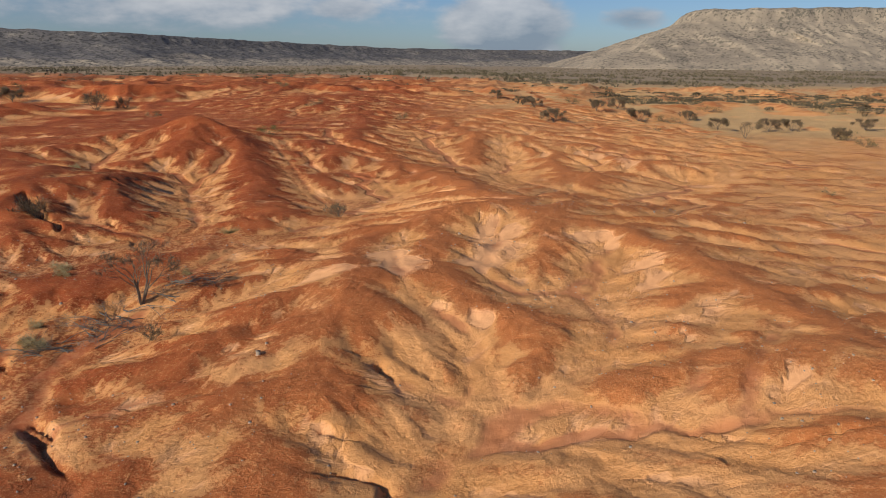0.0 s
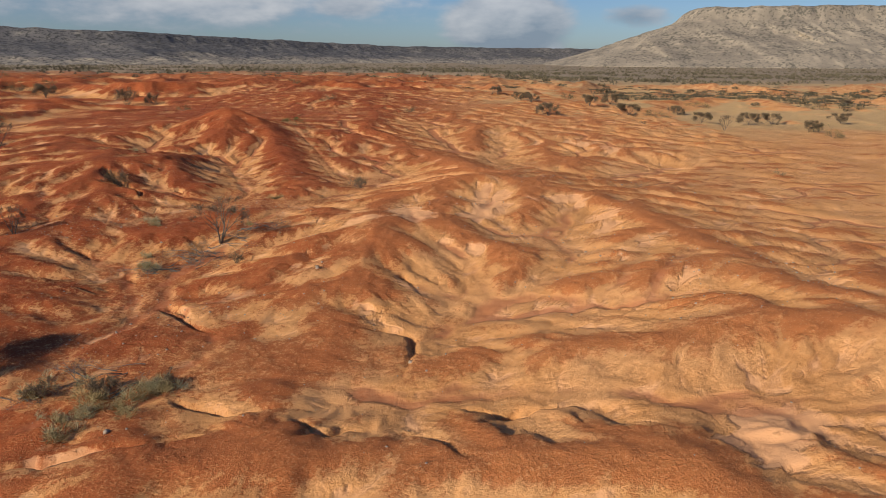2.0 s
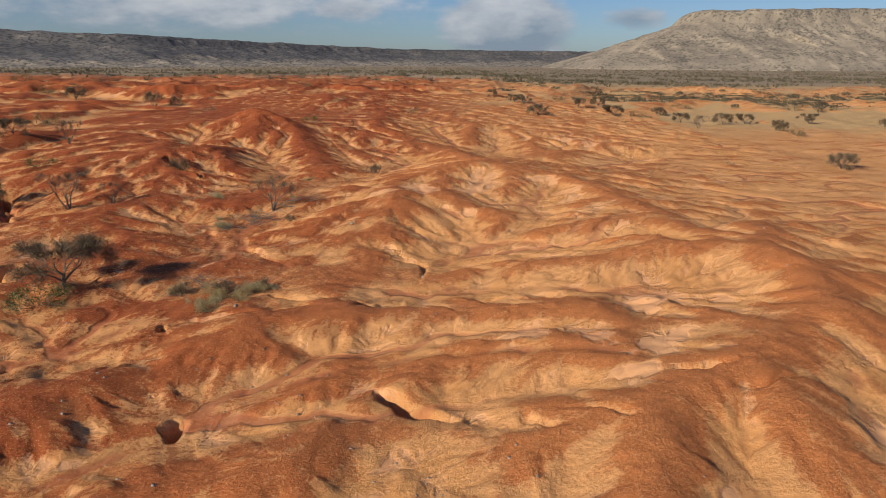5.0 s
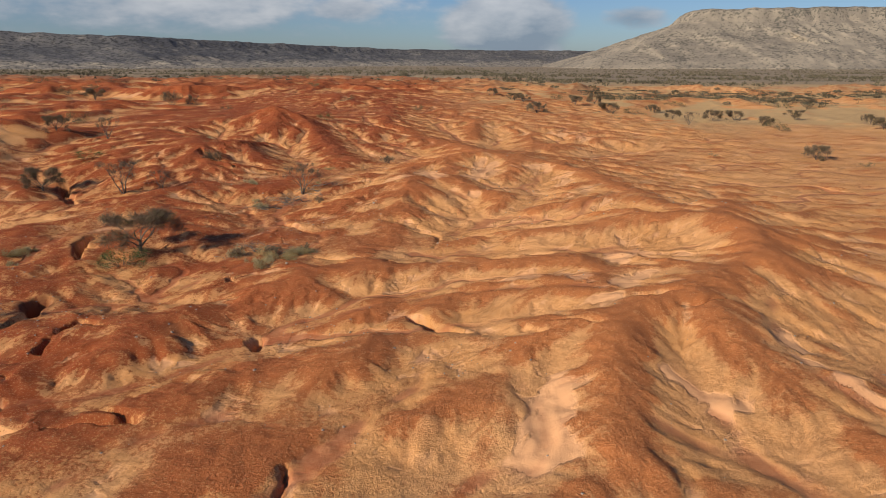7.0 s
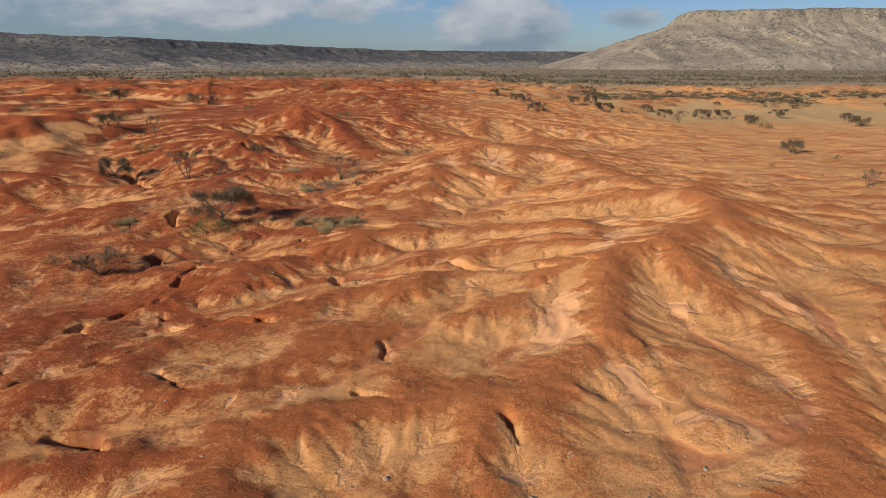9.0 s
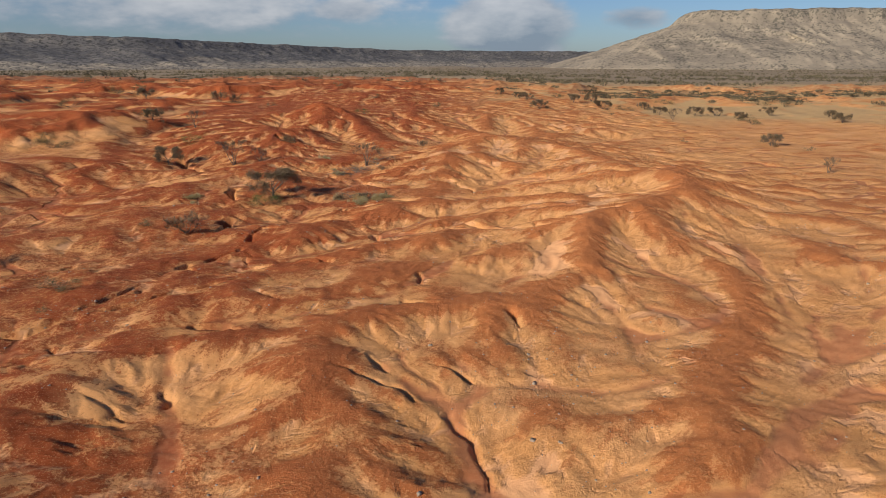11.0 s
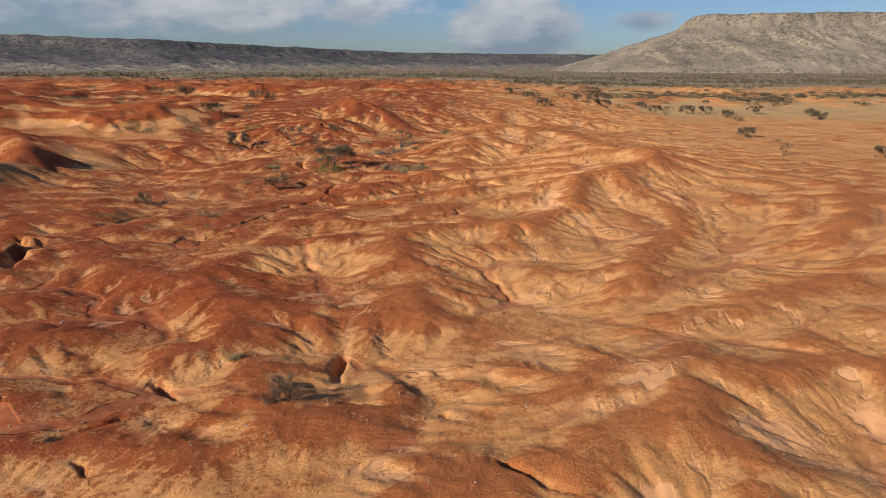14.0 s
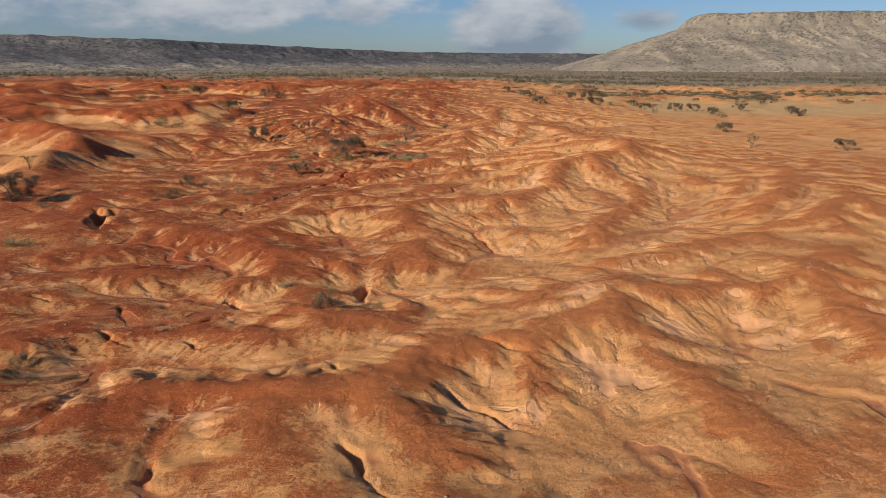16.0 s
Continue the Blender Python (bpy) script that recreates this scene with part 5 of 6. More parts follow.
def tableland(name, label, stops, rim, rough, seed, stuff, bow=1.08, n=620, m=76):
    """A flat-topped hill. Each stop: share of its length, bearing and distance of the foot, bearing and distance of the rim, height of the top."""
    s = np.linspace(0, 1, n)
    cols = np.array([(a, *along(b, c), *along(d, e), h) for a, b, c, d, e, h in stops]).T
    fx, fy, rx, ry, top = [np.interp(s, cols[0], c) for c in cols[1:]]
    k = np.ones(25) / 25
    fx, fy, rx, ry, top = [np.convolve(np.pad(c, 12, mode="edge"), k, mode="valid") for c in (fx, fy, rx, ry, top)]
    run = np.concatenate([[0], np.cumsum(np.hypot(np.diff(rx), np.diff(ry)))])
    wide = np.hypot(rx - fx, ry - fy)
    dx, dy = (rx - fx) / wide, (ry - fy) / wide
    rows = []
    for j in range(m):
        q = min(1.0, j / (m - 8))
        back = max(0.0, (j - m + 8) / 7)
        rise = (1 - rim) * q ** bow + rim * float(sstep(0.88, 0.97, np.array(q)))
        cut = np.abs(fbm(run / 150 + 1.2 * q, 2.6 * q + 0.004 * run, 4, seed)) * math.sin(math.pi * min(0.85, 0.15 + 0.8 * q))
        nick = fbm(run / 60 + 2 * q, 5.0 * q + 0.01 * run, 3, seed + 4) * 0.22 * q
        d = wide * q + rough * (cut + nick) + 900 * back
        x, y = fx + dx * d, fy + dy * d
        z = -9 + (top + 9) * rise + (2.2 * fbm(x / 45, y / 45, 4, seed + 9) - 2.0 * cut * (q < 1)) * min(1.0, 3 * q)
        rows.append(np.stack([x, y, z if j else z - 12], -1))
    v = np.concatenate(rows)
    i = np.arange(n * m).reshape(m, n)
    quads = np.stack([i[:-1, :-1], i[:-1, 1:], i[1:, 1:], i[1:, :-1]], -1).reshape(-1, 4)
    me = bpy.data.meshes.new(name)
    me.from_pydata(v.tolist(), [], quads.tolist())
    me.polygons.foreach_set("use_smooth", np.ones(len(quads), dtype=bool))
    me.materials.append(stuff)
    return tagged(new(name, me), label, "hill", kind="structure")


tableland("mesa", "broad flat-topped mesa dotted with scrub, greyed for distance haze", (
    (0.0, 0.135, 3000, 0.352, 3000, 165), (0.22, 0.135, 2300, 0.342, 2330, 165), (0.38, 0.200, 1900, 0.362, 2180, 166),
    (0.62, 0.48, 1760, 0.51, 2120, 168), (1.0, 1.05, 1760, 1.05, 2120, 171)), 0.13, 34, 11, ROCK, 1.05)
tableland("plateau", "long dark rocky plateau edge with cloud shadow in its colour", (
    (0.0, -1.30, 1150, -1.30, 1760, 98), (0.30, -0.68, 1200, -0.70, 1800, 89), (0.42, -0.42, 1400, -0.43, 1960, 77),
    (0.55, -0.25, 1650, -0.25, 2300, 66), (0.75, -0.06, 2050, -0.06, 2800, 54), (1.0, 0.34, 2700, 0.34, 3300, 52)), 0.12, 26, 23, BASALT, 1.9)


# ---------------------------------------------------------------- plants: place in the plan and height
ACACIAS = [(-104.3, 167.9, 4.2), (19.7, 169.8, 2.6), (21.9, 165.6, 2.8), (21.7, 135.1, 3.2), (37.6, 169.1, 3.4), (47.5, 187.9, 3.5), (44.6, 156.4, 3.7), (64.6, 179.9, 3.0), (62.5, 155.8, 3.2), (72.3, 151.8, 3.4), (81.7, 160.6, 3.3), (81.1, 139.1, 3.1), (132.0, 217.3, 2.6), (99.2, 160.7, 3.0), (14.6, 185.6, 2.8), (61.4, 77.6, 3.0), (-24.3, 13.2, 3.7), (-45.6, 37.3, 2.9), (-59.5, 66.3, 2.7), (108.6, 140.6, 3.0), (106.0, 130.9, 3.3), (-55.5, -24.7, 3.6), (72.3, 42.1, 2.6)]
BARE = [(-16.2, 34.6, 3.3), (60.1, 135.8, 3.5), (-31.5, 35.2, 2.2), (-34.7, 33.3, 3.6), (-51.2, 64.9, 3.4), (52.2, 39.0, 2.6), (-61.3, -11.4, 1.8)]
BRANCHES = [(-18.3, 29.2, 0.9), (-17.6, 31.5, 0.9), (-16.7, 32.5, 0.9), (-14.8, 34.8, 0.9), (-15.7, 32.1, 0.9), (-15.9, 14.2, 0.8), (-14.0, 14.7, 0.8), (-18.1, 29.4, 0.8), (-17.9, 12.7, 0.7), (-13.3, 12.6, 0.7), (-16.2, 30.1, 0.7), (-30.4, -60.0, 0.8), (-17.4, 33.7, 1.2), (-14.5, 36.4, 1.3), (-18.4, 29.8, 0.7)]
SHRUBS = [(-11.9, 13.3, 0.9), (-13.9, 12.5, 0.9), (-16.7, 12.7, 0.9), (-31.0, -63.0, 1.1), (-13.6, 29.6, 0.9), (-8.6, 55.4, 1.6), (-30.1, 49.9, 2.3), (-72.1, 144.0, 4.6), (-14.0, 12.8, 0.8), (-68.8, 150.0, 3.2), (-28.7, -1.5, 2.2), (-15.3, -54.3, 1.5), (-40.8, -10.6, 1.8)]
GREENS = [(-23.4, 93.9, 1.4), (-24.6, 10.6, 1.3), (-47.2, 50.6, 1.5)]
LOWS = [(42.2, 73.0, 0.9), (35.7, 191.5, 2.3), (53.4, 163.8, 1.9), (79.1, 206.9, 3.1), (116.0, 203.0, 2.1), (76.7, 236.6, 2.4), (41.5, 133.5, 1.4), (102.3, 224.6, 1.9), (-7.4, 125.6, 1.5), (-43.4, 191.6, 2.6), (-51.4, 121.9, 1.4), (-25.0, 136.8, 1.4), (-162.5, 240.7, 4.2), (-120.8, 182.9, 3.0), (65.0, 69.0, 0.9), (81.5, 136.9, 2.1), (-32.9, 0.1, 0.8), (-31.9, -17.4, 1.0), (-66.8, 45.3, 2.6), (-30.5, -21.5, 0.5), (-114.8, 179.6, 2.8), (-104.4, 121.3, 3.1), (80.0, 129.1, 2.3), (-39.5, -19.2, 0.9), (-21.2, -49.4, 0.3), (-50.7, -27.2, 1.1), (-40.6, -19.4, 1.1), (-29.9, -64.2, 1.1), (-68.9, 47.6, 2.0), (-72.3, 93.3, 2.6), (-113.2, 187.1, 2.9)]
TUFTS = [(-20.0, 30.4, 0.45), (-22.3, 37.9, 0.45), (-15.1, 38.5, 0.45), (-14.8, 10.4, 0.5), (-13.8, 10.8, 0.5), (-12.4, 13.3, 0.5), (-20.4, 31.7, 0.5), (-32.9, 11.9, 0.45), (-32.3, 12.9, 0.45), (-32.0, 9.7, 0.45), (-19.2, 29.8, 0.8), (-15.7, 48.2, 0.6), (-23.1, 39.2, 0.6), (-37.7, 69.1, 0.6), (-14.2, 12.0, 0.9), (-14.1, 9.4, 0.8), (-12.2, 12.3, 0.8), (-12.6, 11.2, 0.8), (-17.1, 12.8, 0.7), (-11.6, 13.2, 0.6), (-33.1, 11.3, 0.7), (-32.7, 12.5, 0.6), (-19.3, -49.2, 0.5), (-44.7, -41.4, 1.0)]


class Shape:
    """Vertices and faces of one mesh."""

    def __init__(self):
        self.v, self.f = [], []

    def tube(self, points, radii, sides=5):
        base = len(self.v)
        for i, p in enumerate(points):
            way = (points[min(i + 1, len(points) - 1)] - points[max(i - 1, 0)]).normalized()
            a = way.orthogonal().normalized()
            b = way.cross(a)
            for k in range(sides):
                t = 2 * math.pi * k / sides
                self.v.append(p + (a * math.cos(t) + b * math.sin(t)) * radii[i])
        for i in range(len(points) - 1):
            for k in range(sides):
                m = base + i * sides
                self.f.append((m + k, m + (k + 1) % sides, m + sides + (k + 1) % sides, m + sides + k))

    def blade(self, p, way, side, length, width):
        n = len(self.v)
        tip = p + way * length
        mid = p + way * length * 0.5
        self.v += [p, mid + side * width * 0.5, tip, mid - side * width * 0.5]
        self.f.append((n, n + 1, n + 2, n + 3))

    def mesh(self, name, material):
        me = bpy.data.meshes.new(name)
        me.from_pydata([tuple(p) for p in self.v], [], self.f)
        me.materials.append(material)
        return me


def part(name, mesh, parent, label=""):
    ob = new(name, mesh)
    ob.parent = parent
    return tagged(ob, label) if label else ob


def to_metre(*shapes):
    """Scales shapes together so that they stand one metre high."""
    top = max(p.z for s in shapes for p in s.v)
    for s in shapes:
        s.v = [p / top for p in s.v]


def rnd(a, b):
    return random.uniform(a, b)


def any_way(up=0.0):
    v = Vector((rnd(-1, 1), rnd(-1, 1), rnd(-1, 1) + up))
    return v.normalized() if v.length > 0.05 else Vector((0, 0, 1))


def limb(shape, start, way, length, radius, depth, tips, spread, lift, flat, sides=5):
    """A crooked limb that forks; its last ends are added to tips."""
    steps = 4 if depth > 1 else 3
    pts, rad, p, w = [start], [radius], start, way
    for i in range(steps):
        w = (w + any_way() * 0.22 + Vector((0, 0, lift)) * 0.12).normalized()
        p = p + w * (length / steps)
        if p.z > flat:
            p = Vector((p.x, p.y, flat - rnd(0, 0.06) * flat))
        pts.append(p)
        rad.append(radius * (1 - 0.5 * (i + 1) / steps))
    shape.tube(pts, rad, sides)
    if depth <= 0:
        tips.append((p, w))
        return
    for k in range(random.choice((2, 3, 3))):
        s = (w + any_way(0.1) * spread).normalized()
        limb(shape, pts[random.choice((-1, -1, -2))], s, length * rnd(0.6, 0.85), rad[-1] * 0.8, depth - 1, tips, spread, lift, flat, 4 if depth > 1 else 3)


def twigs(shape, tips, count, length, width, up, flat=9.0):
    for p, w in tips:
        for k in range(count):
            d = (w * 0.5 + any_way(up)).normalized()
            q = p - w * rnd(0, length)
            if q.z + d.z * length > flat:
                d = Vector((d.x, d.y, (flat - q.z) / length - rnd(0.0, 0.1))).normalized()
            shape.blade(q, d, d.cross(any_way()).normalized(), length * rnd(0.5, 1.2), width)


def leaves(shape, tips, count, spread, size, squash=0.5):
    for p, w in tips:
        for k in range(count):
            q = p + Vector((rnd(-1, 1) * spread, rnd(-1, 1) * spread, rnd(-1, 0.8) * spread * squash))
            d = any_way(0.3)
            shape.blade(q, d, d.cross(any_way()).normalized(), size * rnd(0.6, 1.4), size * rnd(0.45, 0.9))


def acacia(seed):
    """A flat-topped thorn tree one metre high, forking low into a wide crown."""
    random.seed(seed)
    thing = new("acacia_tree")
    trunk, twig, leaf, tips = Shape(), Shape(), Shape(), []
    stem = [Vector((0, 0, -0.06)), Vector((rnd(-.02, .02), rnd(-.02, .02), 0.1)), Vector((rnd(-.04, .04), rnd(-.04, .04), 0.24))]
    trunk.tube(stem, [0.045, 0.036, 0.032], 7)
    start = random.random() * 6.28
    boughs = []
    for k in range(7):
        t = start + k * 6.28 / 7 + rnd(-0.3, 0.3)
        out = rnd(0.55, 1.15)
        w = Vector((math.cos(t) * out, math.sin(t) * out, rnd(0.52, 0.85))).normalized()
        bough = Shape()
        limb(bough, stem[2] if k % 2 else stem[1], w, rnd(0.40, 0.56), 0.020, 2, tips, 0.85, 0.12, 0.90)
        boughs.append(bough)
    twigs(twig, tips, 130, 0.23, 0.0060, 0.12, 1.0)
    leaves(leaf, tips, 40, 0.13, 0.026, 0.3)
    to_metre(trunk, twig, leaf, *boughs)
    part("trunk", trunk.mesh("trunk", BARK), thing)
    for b in boughs:
        part("bough", b.mesh("bough", BARK), thing)
    part("twig", twig.mesh("twig", TWIG), thing, "fine dark thorny twigs")["kind"] = "stuff"
    part("crown", leaf.mesh("crown", LEAF), thing, "thin flat crown of small olive leaves")
    return tagged(thing, "flat-topped acacia tree with thin olive crown on red soil", "tree", "acacias on the badlands")


def bare_tree(seed):
    """A leafless, many-stemmed thorn tree one metre high."""
    random.seed(seed)
    thing = new("bare_tree")
    tips, stems = [], []
    for k in range(4):
        t = k * 1.57 + rnd(-0.5, 0.5)
        stem = Shape()
        limb(stem, Vector((math.cos(t) * 0.02, math.sin(t) * 0.02, -0.05)), Vector((math.cos(t) * 0.32, math.sin(t) * 0.32, 1)).normalized(), rnd(0.40, 0.52), 0.030, 3, tips, 0.62, 0.35, 1.0)
        stems.append(stem)
    twig = Shape()
    twigs(twig, tips, 16, 0.13, 0.009, 0.5, 1.03)
    to_metre(twig, *stems)
    for s in stems:
        part("stem", s.mesh("stem", BARK), thing)
    part("twig", twig.mesh("twig", TWIG), thing, "bare grey-brown twigs")["kind"] = "stuff"
    return tagged(thing, "leafless grey thorn tree with crooked bare branches", "tree", "bare thorn trees")


def shrub(seed):
    """A dry twiggy shrub one metre high and wider than that."""
    random.seed(seed)
    thing = new("dry_shrub")
    stems, twig, leaf, tips = Shape(), Shape(), Shape(), []
    for k in range(9):
        t = random.random() * 6.28
        limb(stems, Vector((rnd(-.05, .05), rnd(-.05, .05), -0.04)), Vector((math.cos(t), math.sin(t), rnd(0.45, 1.3))).normalized(), rnd(0.35, 0.5), 0.016, 1, tips, 0.8, 0.2, 0.95, 4)
    twigs(twig, tips, 34, 0.24, 0.014, 0.4, 1.0)
    leaves(leaf, tips, 7, 0.12, 0.032, 0.7)
    to_metre(stems, twig, leaf)
    tagged(part("stem", stems.mesh("stem", TWIG), thing), kind="stuff")
    part("twig", twig.mesh("twig", TWIG), thing, "tangled dark dry twigs")["kind"] = "stuff"
    part("foliage", leaf.mesh("foliage", GREYLEAF), thing, "sparse grey-green leaves")
    return tagged(thing, "dry twiggy grey-brown shrub on eroded red soil", "shrub", "dry shrubs")


def green_bush(seed):
    random.seed(seed)
    thing = new("green_bush")
    stems, leaf, tips = Shape(), Shape(), []
    for k in range(11):
        t = random.random() * 6.28
        limb(stems, Vector((rnd(-.1, .1), rnd(-.1, .1), -0.04)), Vector((math.cos(t), math.sin(t), rnd(0.3, 1.1))).normalized(), rnd(0.4, 0.6), 0.016, 1, tips, 0.8, 0.15, 0.92, 4)
    leaves(leaf, tips, 34, 0.17, 0.055, 0.8)
    to_metre(stems, leaf)
    tagged(part("stem", stems.mesh("stem", TWIG), thing), kind="stuff")
    part("foliage", leaf.mesh("foliage", GREEN), thing, "dense small yellow-green leaves")
    return tagged(thing, "low rounded yellow-green bush beside the gully", "shrub", "green bushes")


def low_bush(seed):
    random.seed(seed)
    thing = new("low_bush")
    stems, leaf, tips = Shape(), Shape(), []
    for k in range(9):
        t = random.random() * 6.28
        limb(stems, Vector((rnd(-.15, .15), rnd(-.15, .15), -0.04)), Vector((math.cos(t) * 1.3, math.sin(t) * 1.3, rnd(0.3, 0.9))).normalized(), rnd(0.5, 0.8), 0.02, 1, tips, 0.8, 0.1, 0.9, 4)
    twigs(stems, tips, 8, 0.25, 0.012, 0.4, 1.0)
    leaves(leaf, tips, 60, 0.24, 0.045, 0.6)
    to_metre(stems, leaf)
    tagged(part("stem", stems.mesh("stem", TWIG), thing), kind="stuff")
    part("foliage", leaf.mesh("foliage", LEAF), thing, "sparse dark olive leaves")
    return tagged(thing, "low spreading dark olive desert bush", "shrub", "low bushes")


def tuft(seed):
    """A clump of straw grass and grey herb."""
    random.seed(seed)
    thing = new("grass_clump")
    straw, herb = Shape(), Shape()
    heads = [(random.gauss(0, 0.42), random.gauss(0, 0.30), rnd(0.22, 0.45), random.random() < 0.5) for k in range(7)]
    for hx, hy, r, pale in heads:
        for k in range(260):
            d = any_way(0.55)
            if d.z < -0.1:
                d.z = -d.z
            c = Vector((hx, hy, -0.03)) + Vector((d.x * r, d.y * r, d.z * r * 1.7)) * rnd(0.2, 0.8)
            s = straw if pale else herb
            s.blade(c, d, d.cross(any_way()).normalized(), r * rnd(0.30, 0.7), 0.015)
    to_metre(straw, herb) if straw.v and herb.v else to_metre(straw if straw.v else herb)
    part("straw", straw.mesh("straw", STRAW), thing, "pale dry grass blades")["kind"] = "stuff"
    part("herb", herb.mesh("herb", GREYLEAF), thing, "grey-green herb stalks")["kind"] = "stuff"
    return tagged(thing, "clump of straw grass and grey-green herbs", "grass", "grass clumps")


def branch_pile(seed):
    random.seed(seed)
    thing = new("dead_branch")
    tips, wood, twig = [], Shape(), Shape()
    for k in range(4):
        t = rnd(-0.6, 0.6)
        limb(wood, Vector((rnd(-1, 1), rnd(-0.5, 0.5), 0.05)), Vector((math.cos(t), math.sin(t), 0.15)), rnd(1.0, 1.6), 0.035, 2, tips, 0.6, -0.1, 0.45, 4)
    for i, p in enumerate(wood.v):
        wood.v[i] = Vector((p.x, p.y, max(p.z, 0.0)))
    twigs(twig, tips, 8, 0.35, 0.014, 0.2, 0.6)
    part("wood", wood.mesh("wood", DEADWOOD), thing)
    part("twig", twig.mesh("twig", DEADWOOD), thing)["kind"] = "stuff"
    return tagged(thing, "fallen dead grey branches lying on the soil", "branch", "fallen branches")


def plant(makers, spots, sink=0.0, wide=(0.9, 1.2)):
    """Sets the things of one kind at their spots; the first of each variant is built, the rest are copies."""
    for i, (x, y, tall) in enumerate(spots):
        random.seed(1000 + 7 * i + int(tall * 10))
        z = float(height(x, y)) - sink * tall
        w = rnd(*wide)
        m = Matrix.Translation((x, y, z)) @ Matrix.Rotation(rnd(0, 6.28), 4, "Z") @ Matrix.Diagonal((tall * w, tall * w, tall, 1))
        n = len(makers)
        if i < n:
            makers[i].matrix_basis = m
            BUILT.append(makers[i])
        else:
            old = makers[i % n].matrix_basis.copy()
            makers[i % n].scale = (1, 1, 1)
            copy_thing(makers[i % n], m)
            makers[i % n].matrix_basis = old


BUILT = []
plant([acacia(s) for s in (3, 8, 12, 21)], ACACIAS, 0.02, (0.85, 1.15))
plant([bare_tree(s) for s in (5, 9, 14)], BARE, 0.02, (0.75, 1.0))
plant([shrub(s) for s in (4, 15, 26)], SHRUBS, 0.02, (0.8, 1.1))
plant([green_bush(s) for s in (6, 17)], GREENS, 0.02, (1.2, 1.5))
plant([low_bush(s) for s in (7, 18, 29)], LOWS, 0.03, (0.8, 1.2))
plant([tuft(s) for s in (10, 20, 30)], TUFTS, 0.03, (0.9, 1.4))
plant([branch_pile(s) for s in (11, 22)], BRANCHES, 0.0, (0.9, 1.1))


# ---------------------------------------------------------------- scrub and stones that nobody could count
def scatter_mesh(name, pieces, material, label, category):
    """pieces: arrays of vertices and triangles, joined into one mesh."""
    verts, faces, base = [], [], 0
    for v, f in pieces:
        verts.append(v)
        faces.append(f + base)
        base += len(v)
    v, f = np.concatenate(verts), np.concatenate(faces)
    me = bpy.data.meshes.new(name)
    me.vertices.add(len(v))
    me.vertices.foreach_set("co", v.astype(np.float32).ravel())
    me.loops.add(f.size)
    me.loops.foreach_set("vertex_index", f.astype(np.int32).ravel())
    me.polygons.add(len(f))
    me.polygons.foreach_set("loop_start", np.arange(0, f.size, 3, dtype=np.int32))
    me.update(calc_edges=True)
    me.materials.append(material)
    return tagged(new(name, me), label, category, kind="stuff")


rng = np.random.default_rng(4)


def clump(blades):
    """An uneven dome of small upright and slanting flakes, one metre high."""
    a, r = rng.uniform(0, 6.28, blades), np.sqrt(rng.uniform(0, 1, blades)) * 0.75
    top = 0.45 + 0.55 * np.sqrt(np.clip(1 - r * r, 0, 1)) * rng.uniform(0.6, 1.0, blades)
    c = np.stack([np.cos(a) * r, np.sin(a) * r, top * rng.uniform(0.35, 0.85, blades)], -1)
    d1, d2 = rng.normal(size=(blades, 3)), rng.normal(size=(blades, 3))
    d1 /= np.linalg.norm(d1, axis=1)[:, None]
    d2 /= np.linalg.norm(d2, axis=1)[:, None]
    s = rng.uniform(0.18, 0.38, blades)[:, None] * (0.6 if blades > 40 else 1.0)
    v = np.stack([c - d1 * s, c + d1 * s * 0.6 + d2 * s * 0.7, c + d1 * s * 0.5 - d2 * s * 0.8], 1).reshape(-1, 3)
    return v, np.arange(len(v)).reshape(-1, 3)


def umbrella(blades):
    """A small flat-topped thorn tree of flakes, one metre high, on a thin forking stem."""
    v, f = clump(blades)
    v = v * np.array([1.0, 1.0, 0.34]) + np.array([0, 0, 0.66])
    stems = []
    for k in range(4):
        t = k * 1.57 + rng.uniform(-0.5, 0.5)
        tip = np.array([math.cos(t) * 0.45, math.sin(t) * 0.45, 0.85])
        side = np.array([-math.sin(t), math.cos(t), 0]) * 0.035
        stems += [np.array([0.03, 0, -0.1]) + side, np.array([-0.03, 0, -0.1]) - side, tip]
    return np.concatenate([v, np.array(stems)]), np.arange(len(v) + 12).reshape(-1, 3)


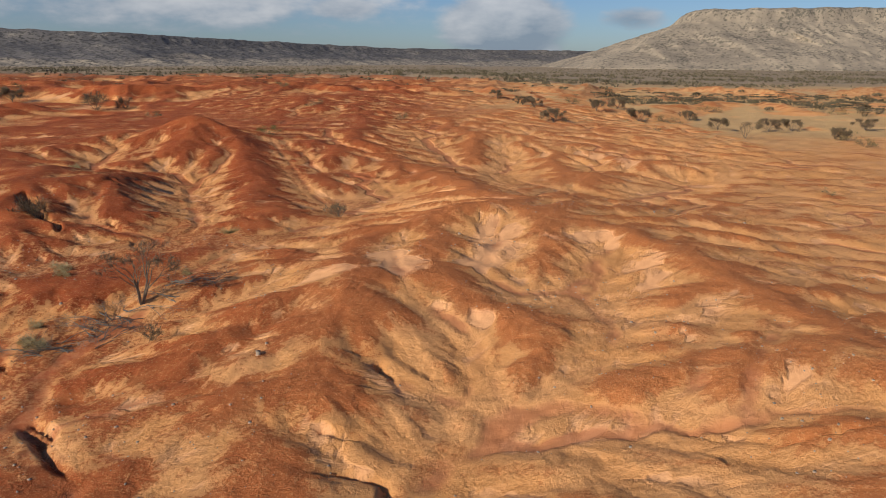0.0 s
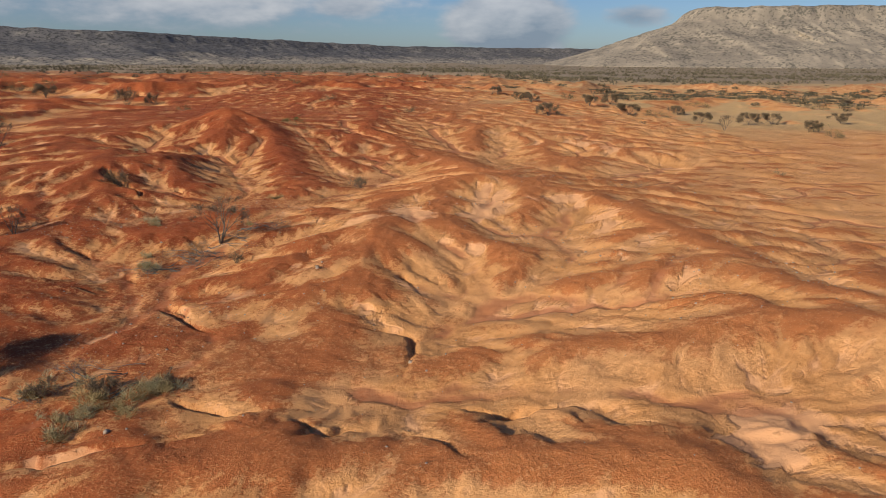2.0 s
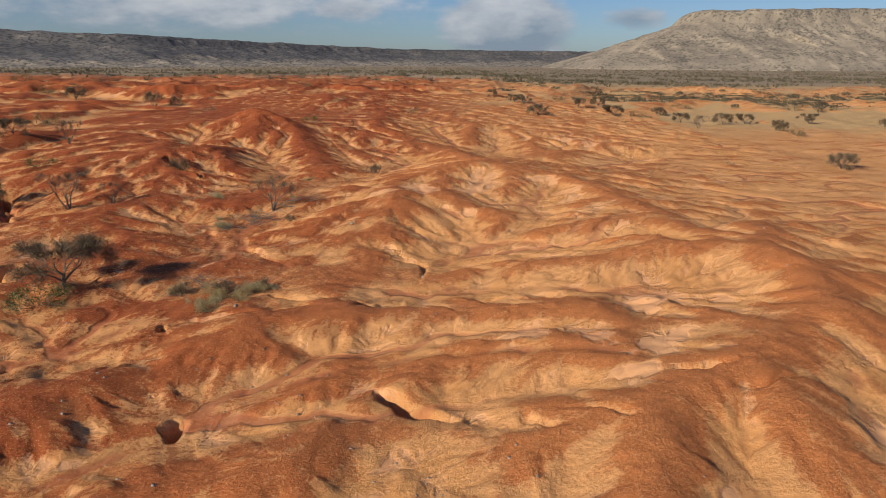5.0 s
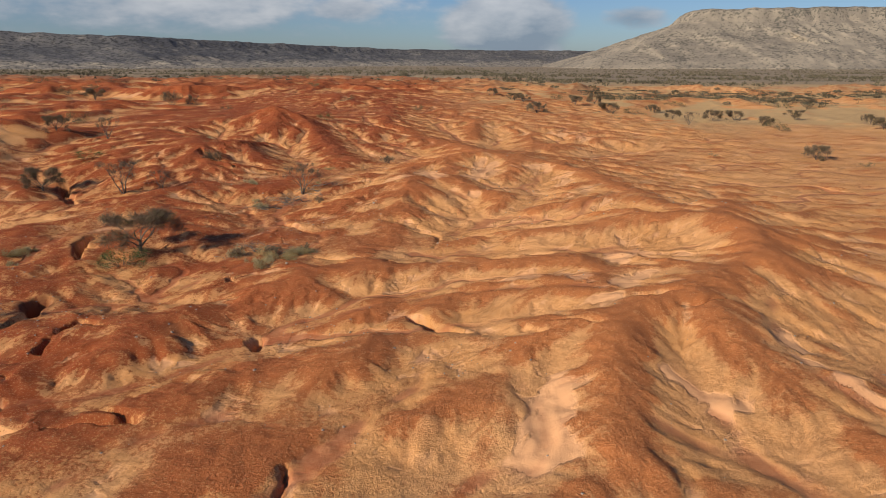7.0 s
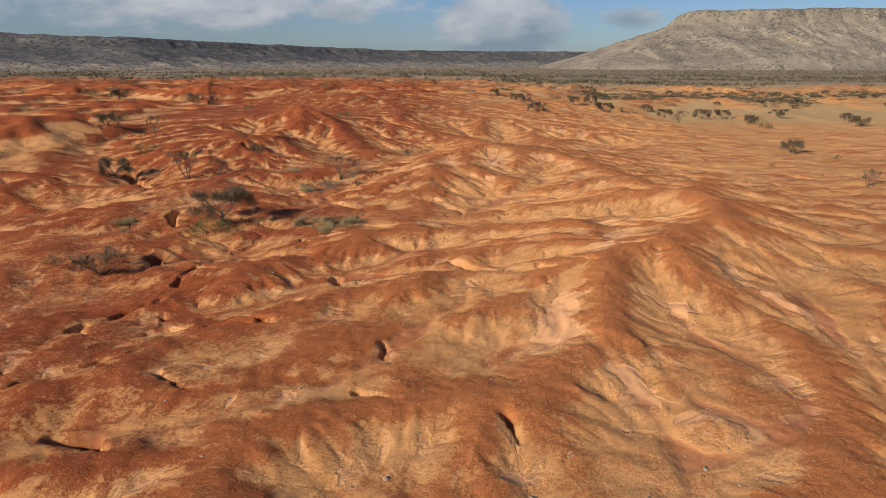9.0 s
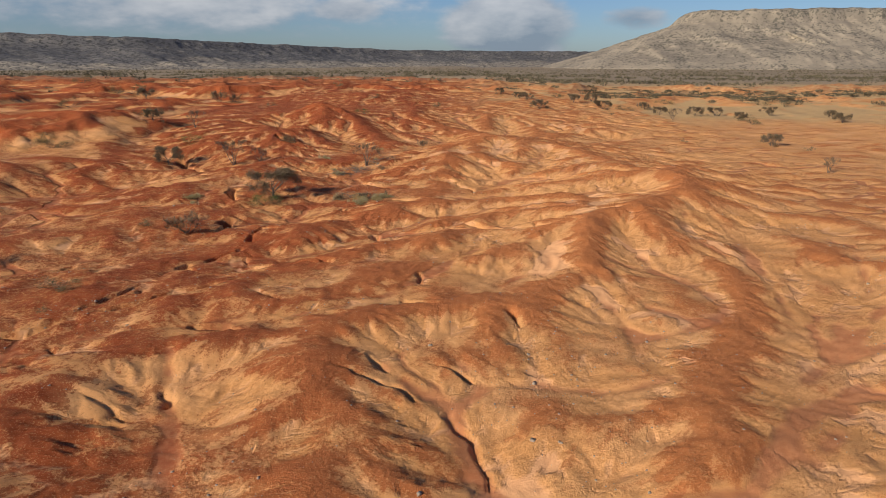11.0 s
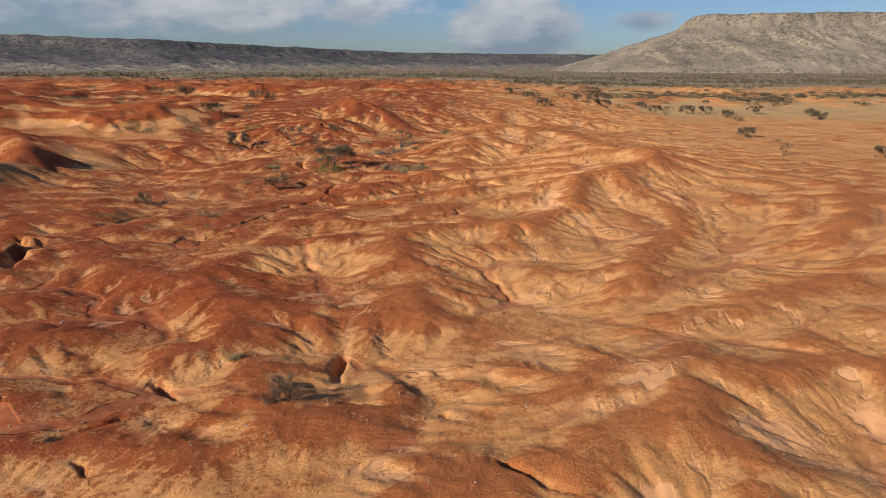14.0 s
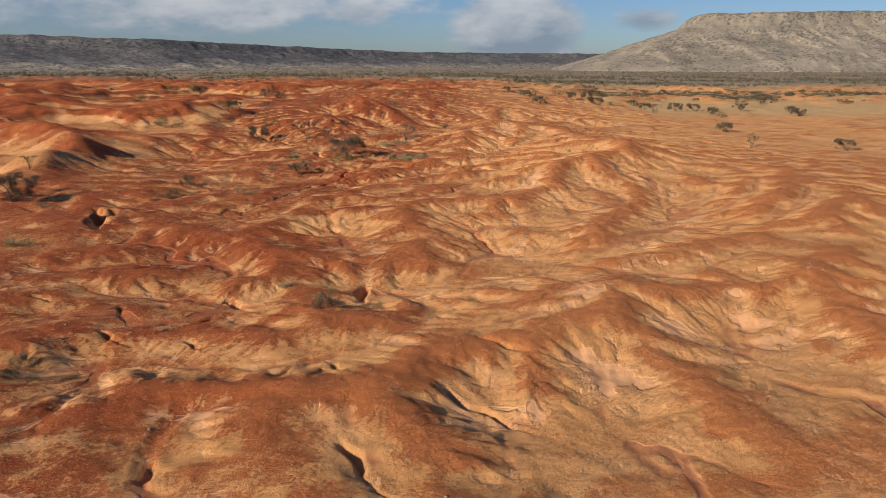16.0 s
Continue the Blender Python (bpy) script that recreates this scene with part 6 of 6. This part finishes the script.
def scrub_field():
    kinds = [clump(64), umbrella(70), umbrella(80), umbrella(66)]
    thin = [clump(n) for n in (9, 11, 12)]
    pieces = []
    y = 105 * (1900 / 105) ** rng.uniform(0, 1, 60000)
    x = rng.uniform(-0.95, 1.15, len(y)) * (y + 60)
    patchy = fbm(x / 60, y / 60, 3, 15)
    want = 0.016 * sstep(185, 230, y) + 0.34 * sstep(170, 250, y) * (patchy > -0.05) * (0.5 + 0.5 * (x > 0)) + 0.62 * sstep(400, 650, y) * (0.45 + 0.75 * patchy)
    # bushes keep to the washes and the plain
    low = far_hills(x, y) < 1.2 + 3.5 * sstep(240, 500, y)
    keep = (rng.uniform(0, 1, len(y)) < want) & low
    x, y = x[keep], y[keep]
    z = height(x, y)
    for px, py, pz in zip(x, y, z):
        v, f = random.choice(kinds if py < 420 else thin)
        h = rng.uniform(0.9, 2.8) * (1.0 if py < 420 else 1.15)
        t = rng.uniform(0, 6.28)
        c, s = math.cos(t), math.sin(t)
        w = h * rng.uniform(0.8, 1.3)
        q = np.stack([(v[:, 0] * c - v[:, 1] * s) * w + px, (v[:, 0] * s + v[:, 1] * c) * w + py, v[:, 2] * h + pz - 0.15 * h], -1)
        pieces.append((q, f))
    return scatter_mesh("scrub", pieces, SCRUB, "dark olive desert scrub scattered over the far plain", "scrub")


random.seed(77)
scrub_field()


def stones():
    pieces = []
    corner = np.array([(-1, -1, -1), (1, -1, -1), (1, 1, -1), (-1, 1, -1), (-1, -1, 1), (1, -1, 1), (1, 1, 1), (-1, 1, 1)], float)
    tris = np.array([(0, 2, 1), (0, 3, 2), (4, 5, 6), (4, 6, 7), (0, 1, 5), (0, 5, 4), (1, 2, 6), (1, 6, 5), (2, 3, 7), (2, 7, 6), (3, 0, 4), (3, 4, 7)])
    x, y = rng.uniform(-36, 28, 90000), rng.uniform(-82, 62, 90000)
    keep = rng.uniform(0, 1, len(x)) < 0.30 * np.clip(fbm(x / 7, y / 7, 3, 33) - 0.1, 0, 1) + 0.012
    x, y = x[keep], y[keep]
    z = height(x, y)
    for px, py, pz in zip(x, y, z):
        s = 0.022 + 0.05 * rng.uniform(0, 1) ** 4 + (0.10 * rng.uniform(0, 1) if rng.uniform() < 0.012 else 0)
        v = corner * rng.uniform(0.55, 1.0, (8, 3)) * np.array([1, rng.uniform(0.6, 1), rng.uniform(0.4, 0.8)]) * s
        t = rng.uniform(0, 6.28)
        c, q = math.cos(t), math.sin(t)
        v = np.stack([v[:, 0] * c - v[:, 1] * q + px, v[:, 0] * q + v[:, 1] * c + py, v[:, 2] + pz + 0.15 * s], -1)
        pieces.append((v, tris))
    return scatter_mesh("stones", pieces, STONE, "loose pale stones and gravel on the slopes", "stones")


stones()
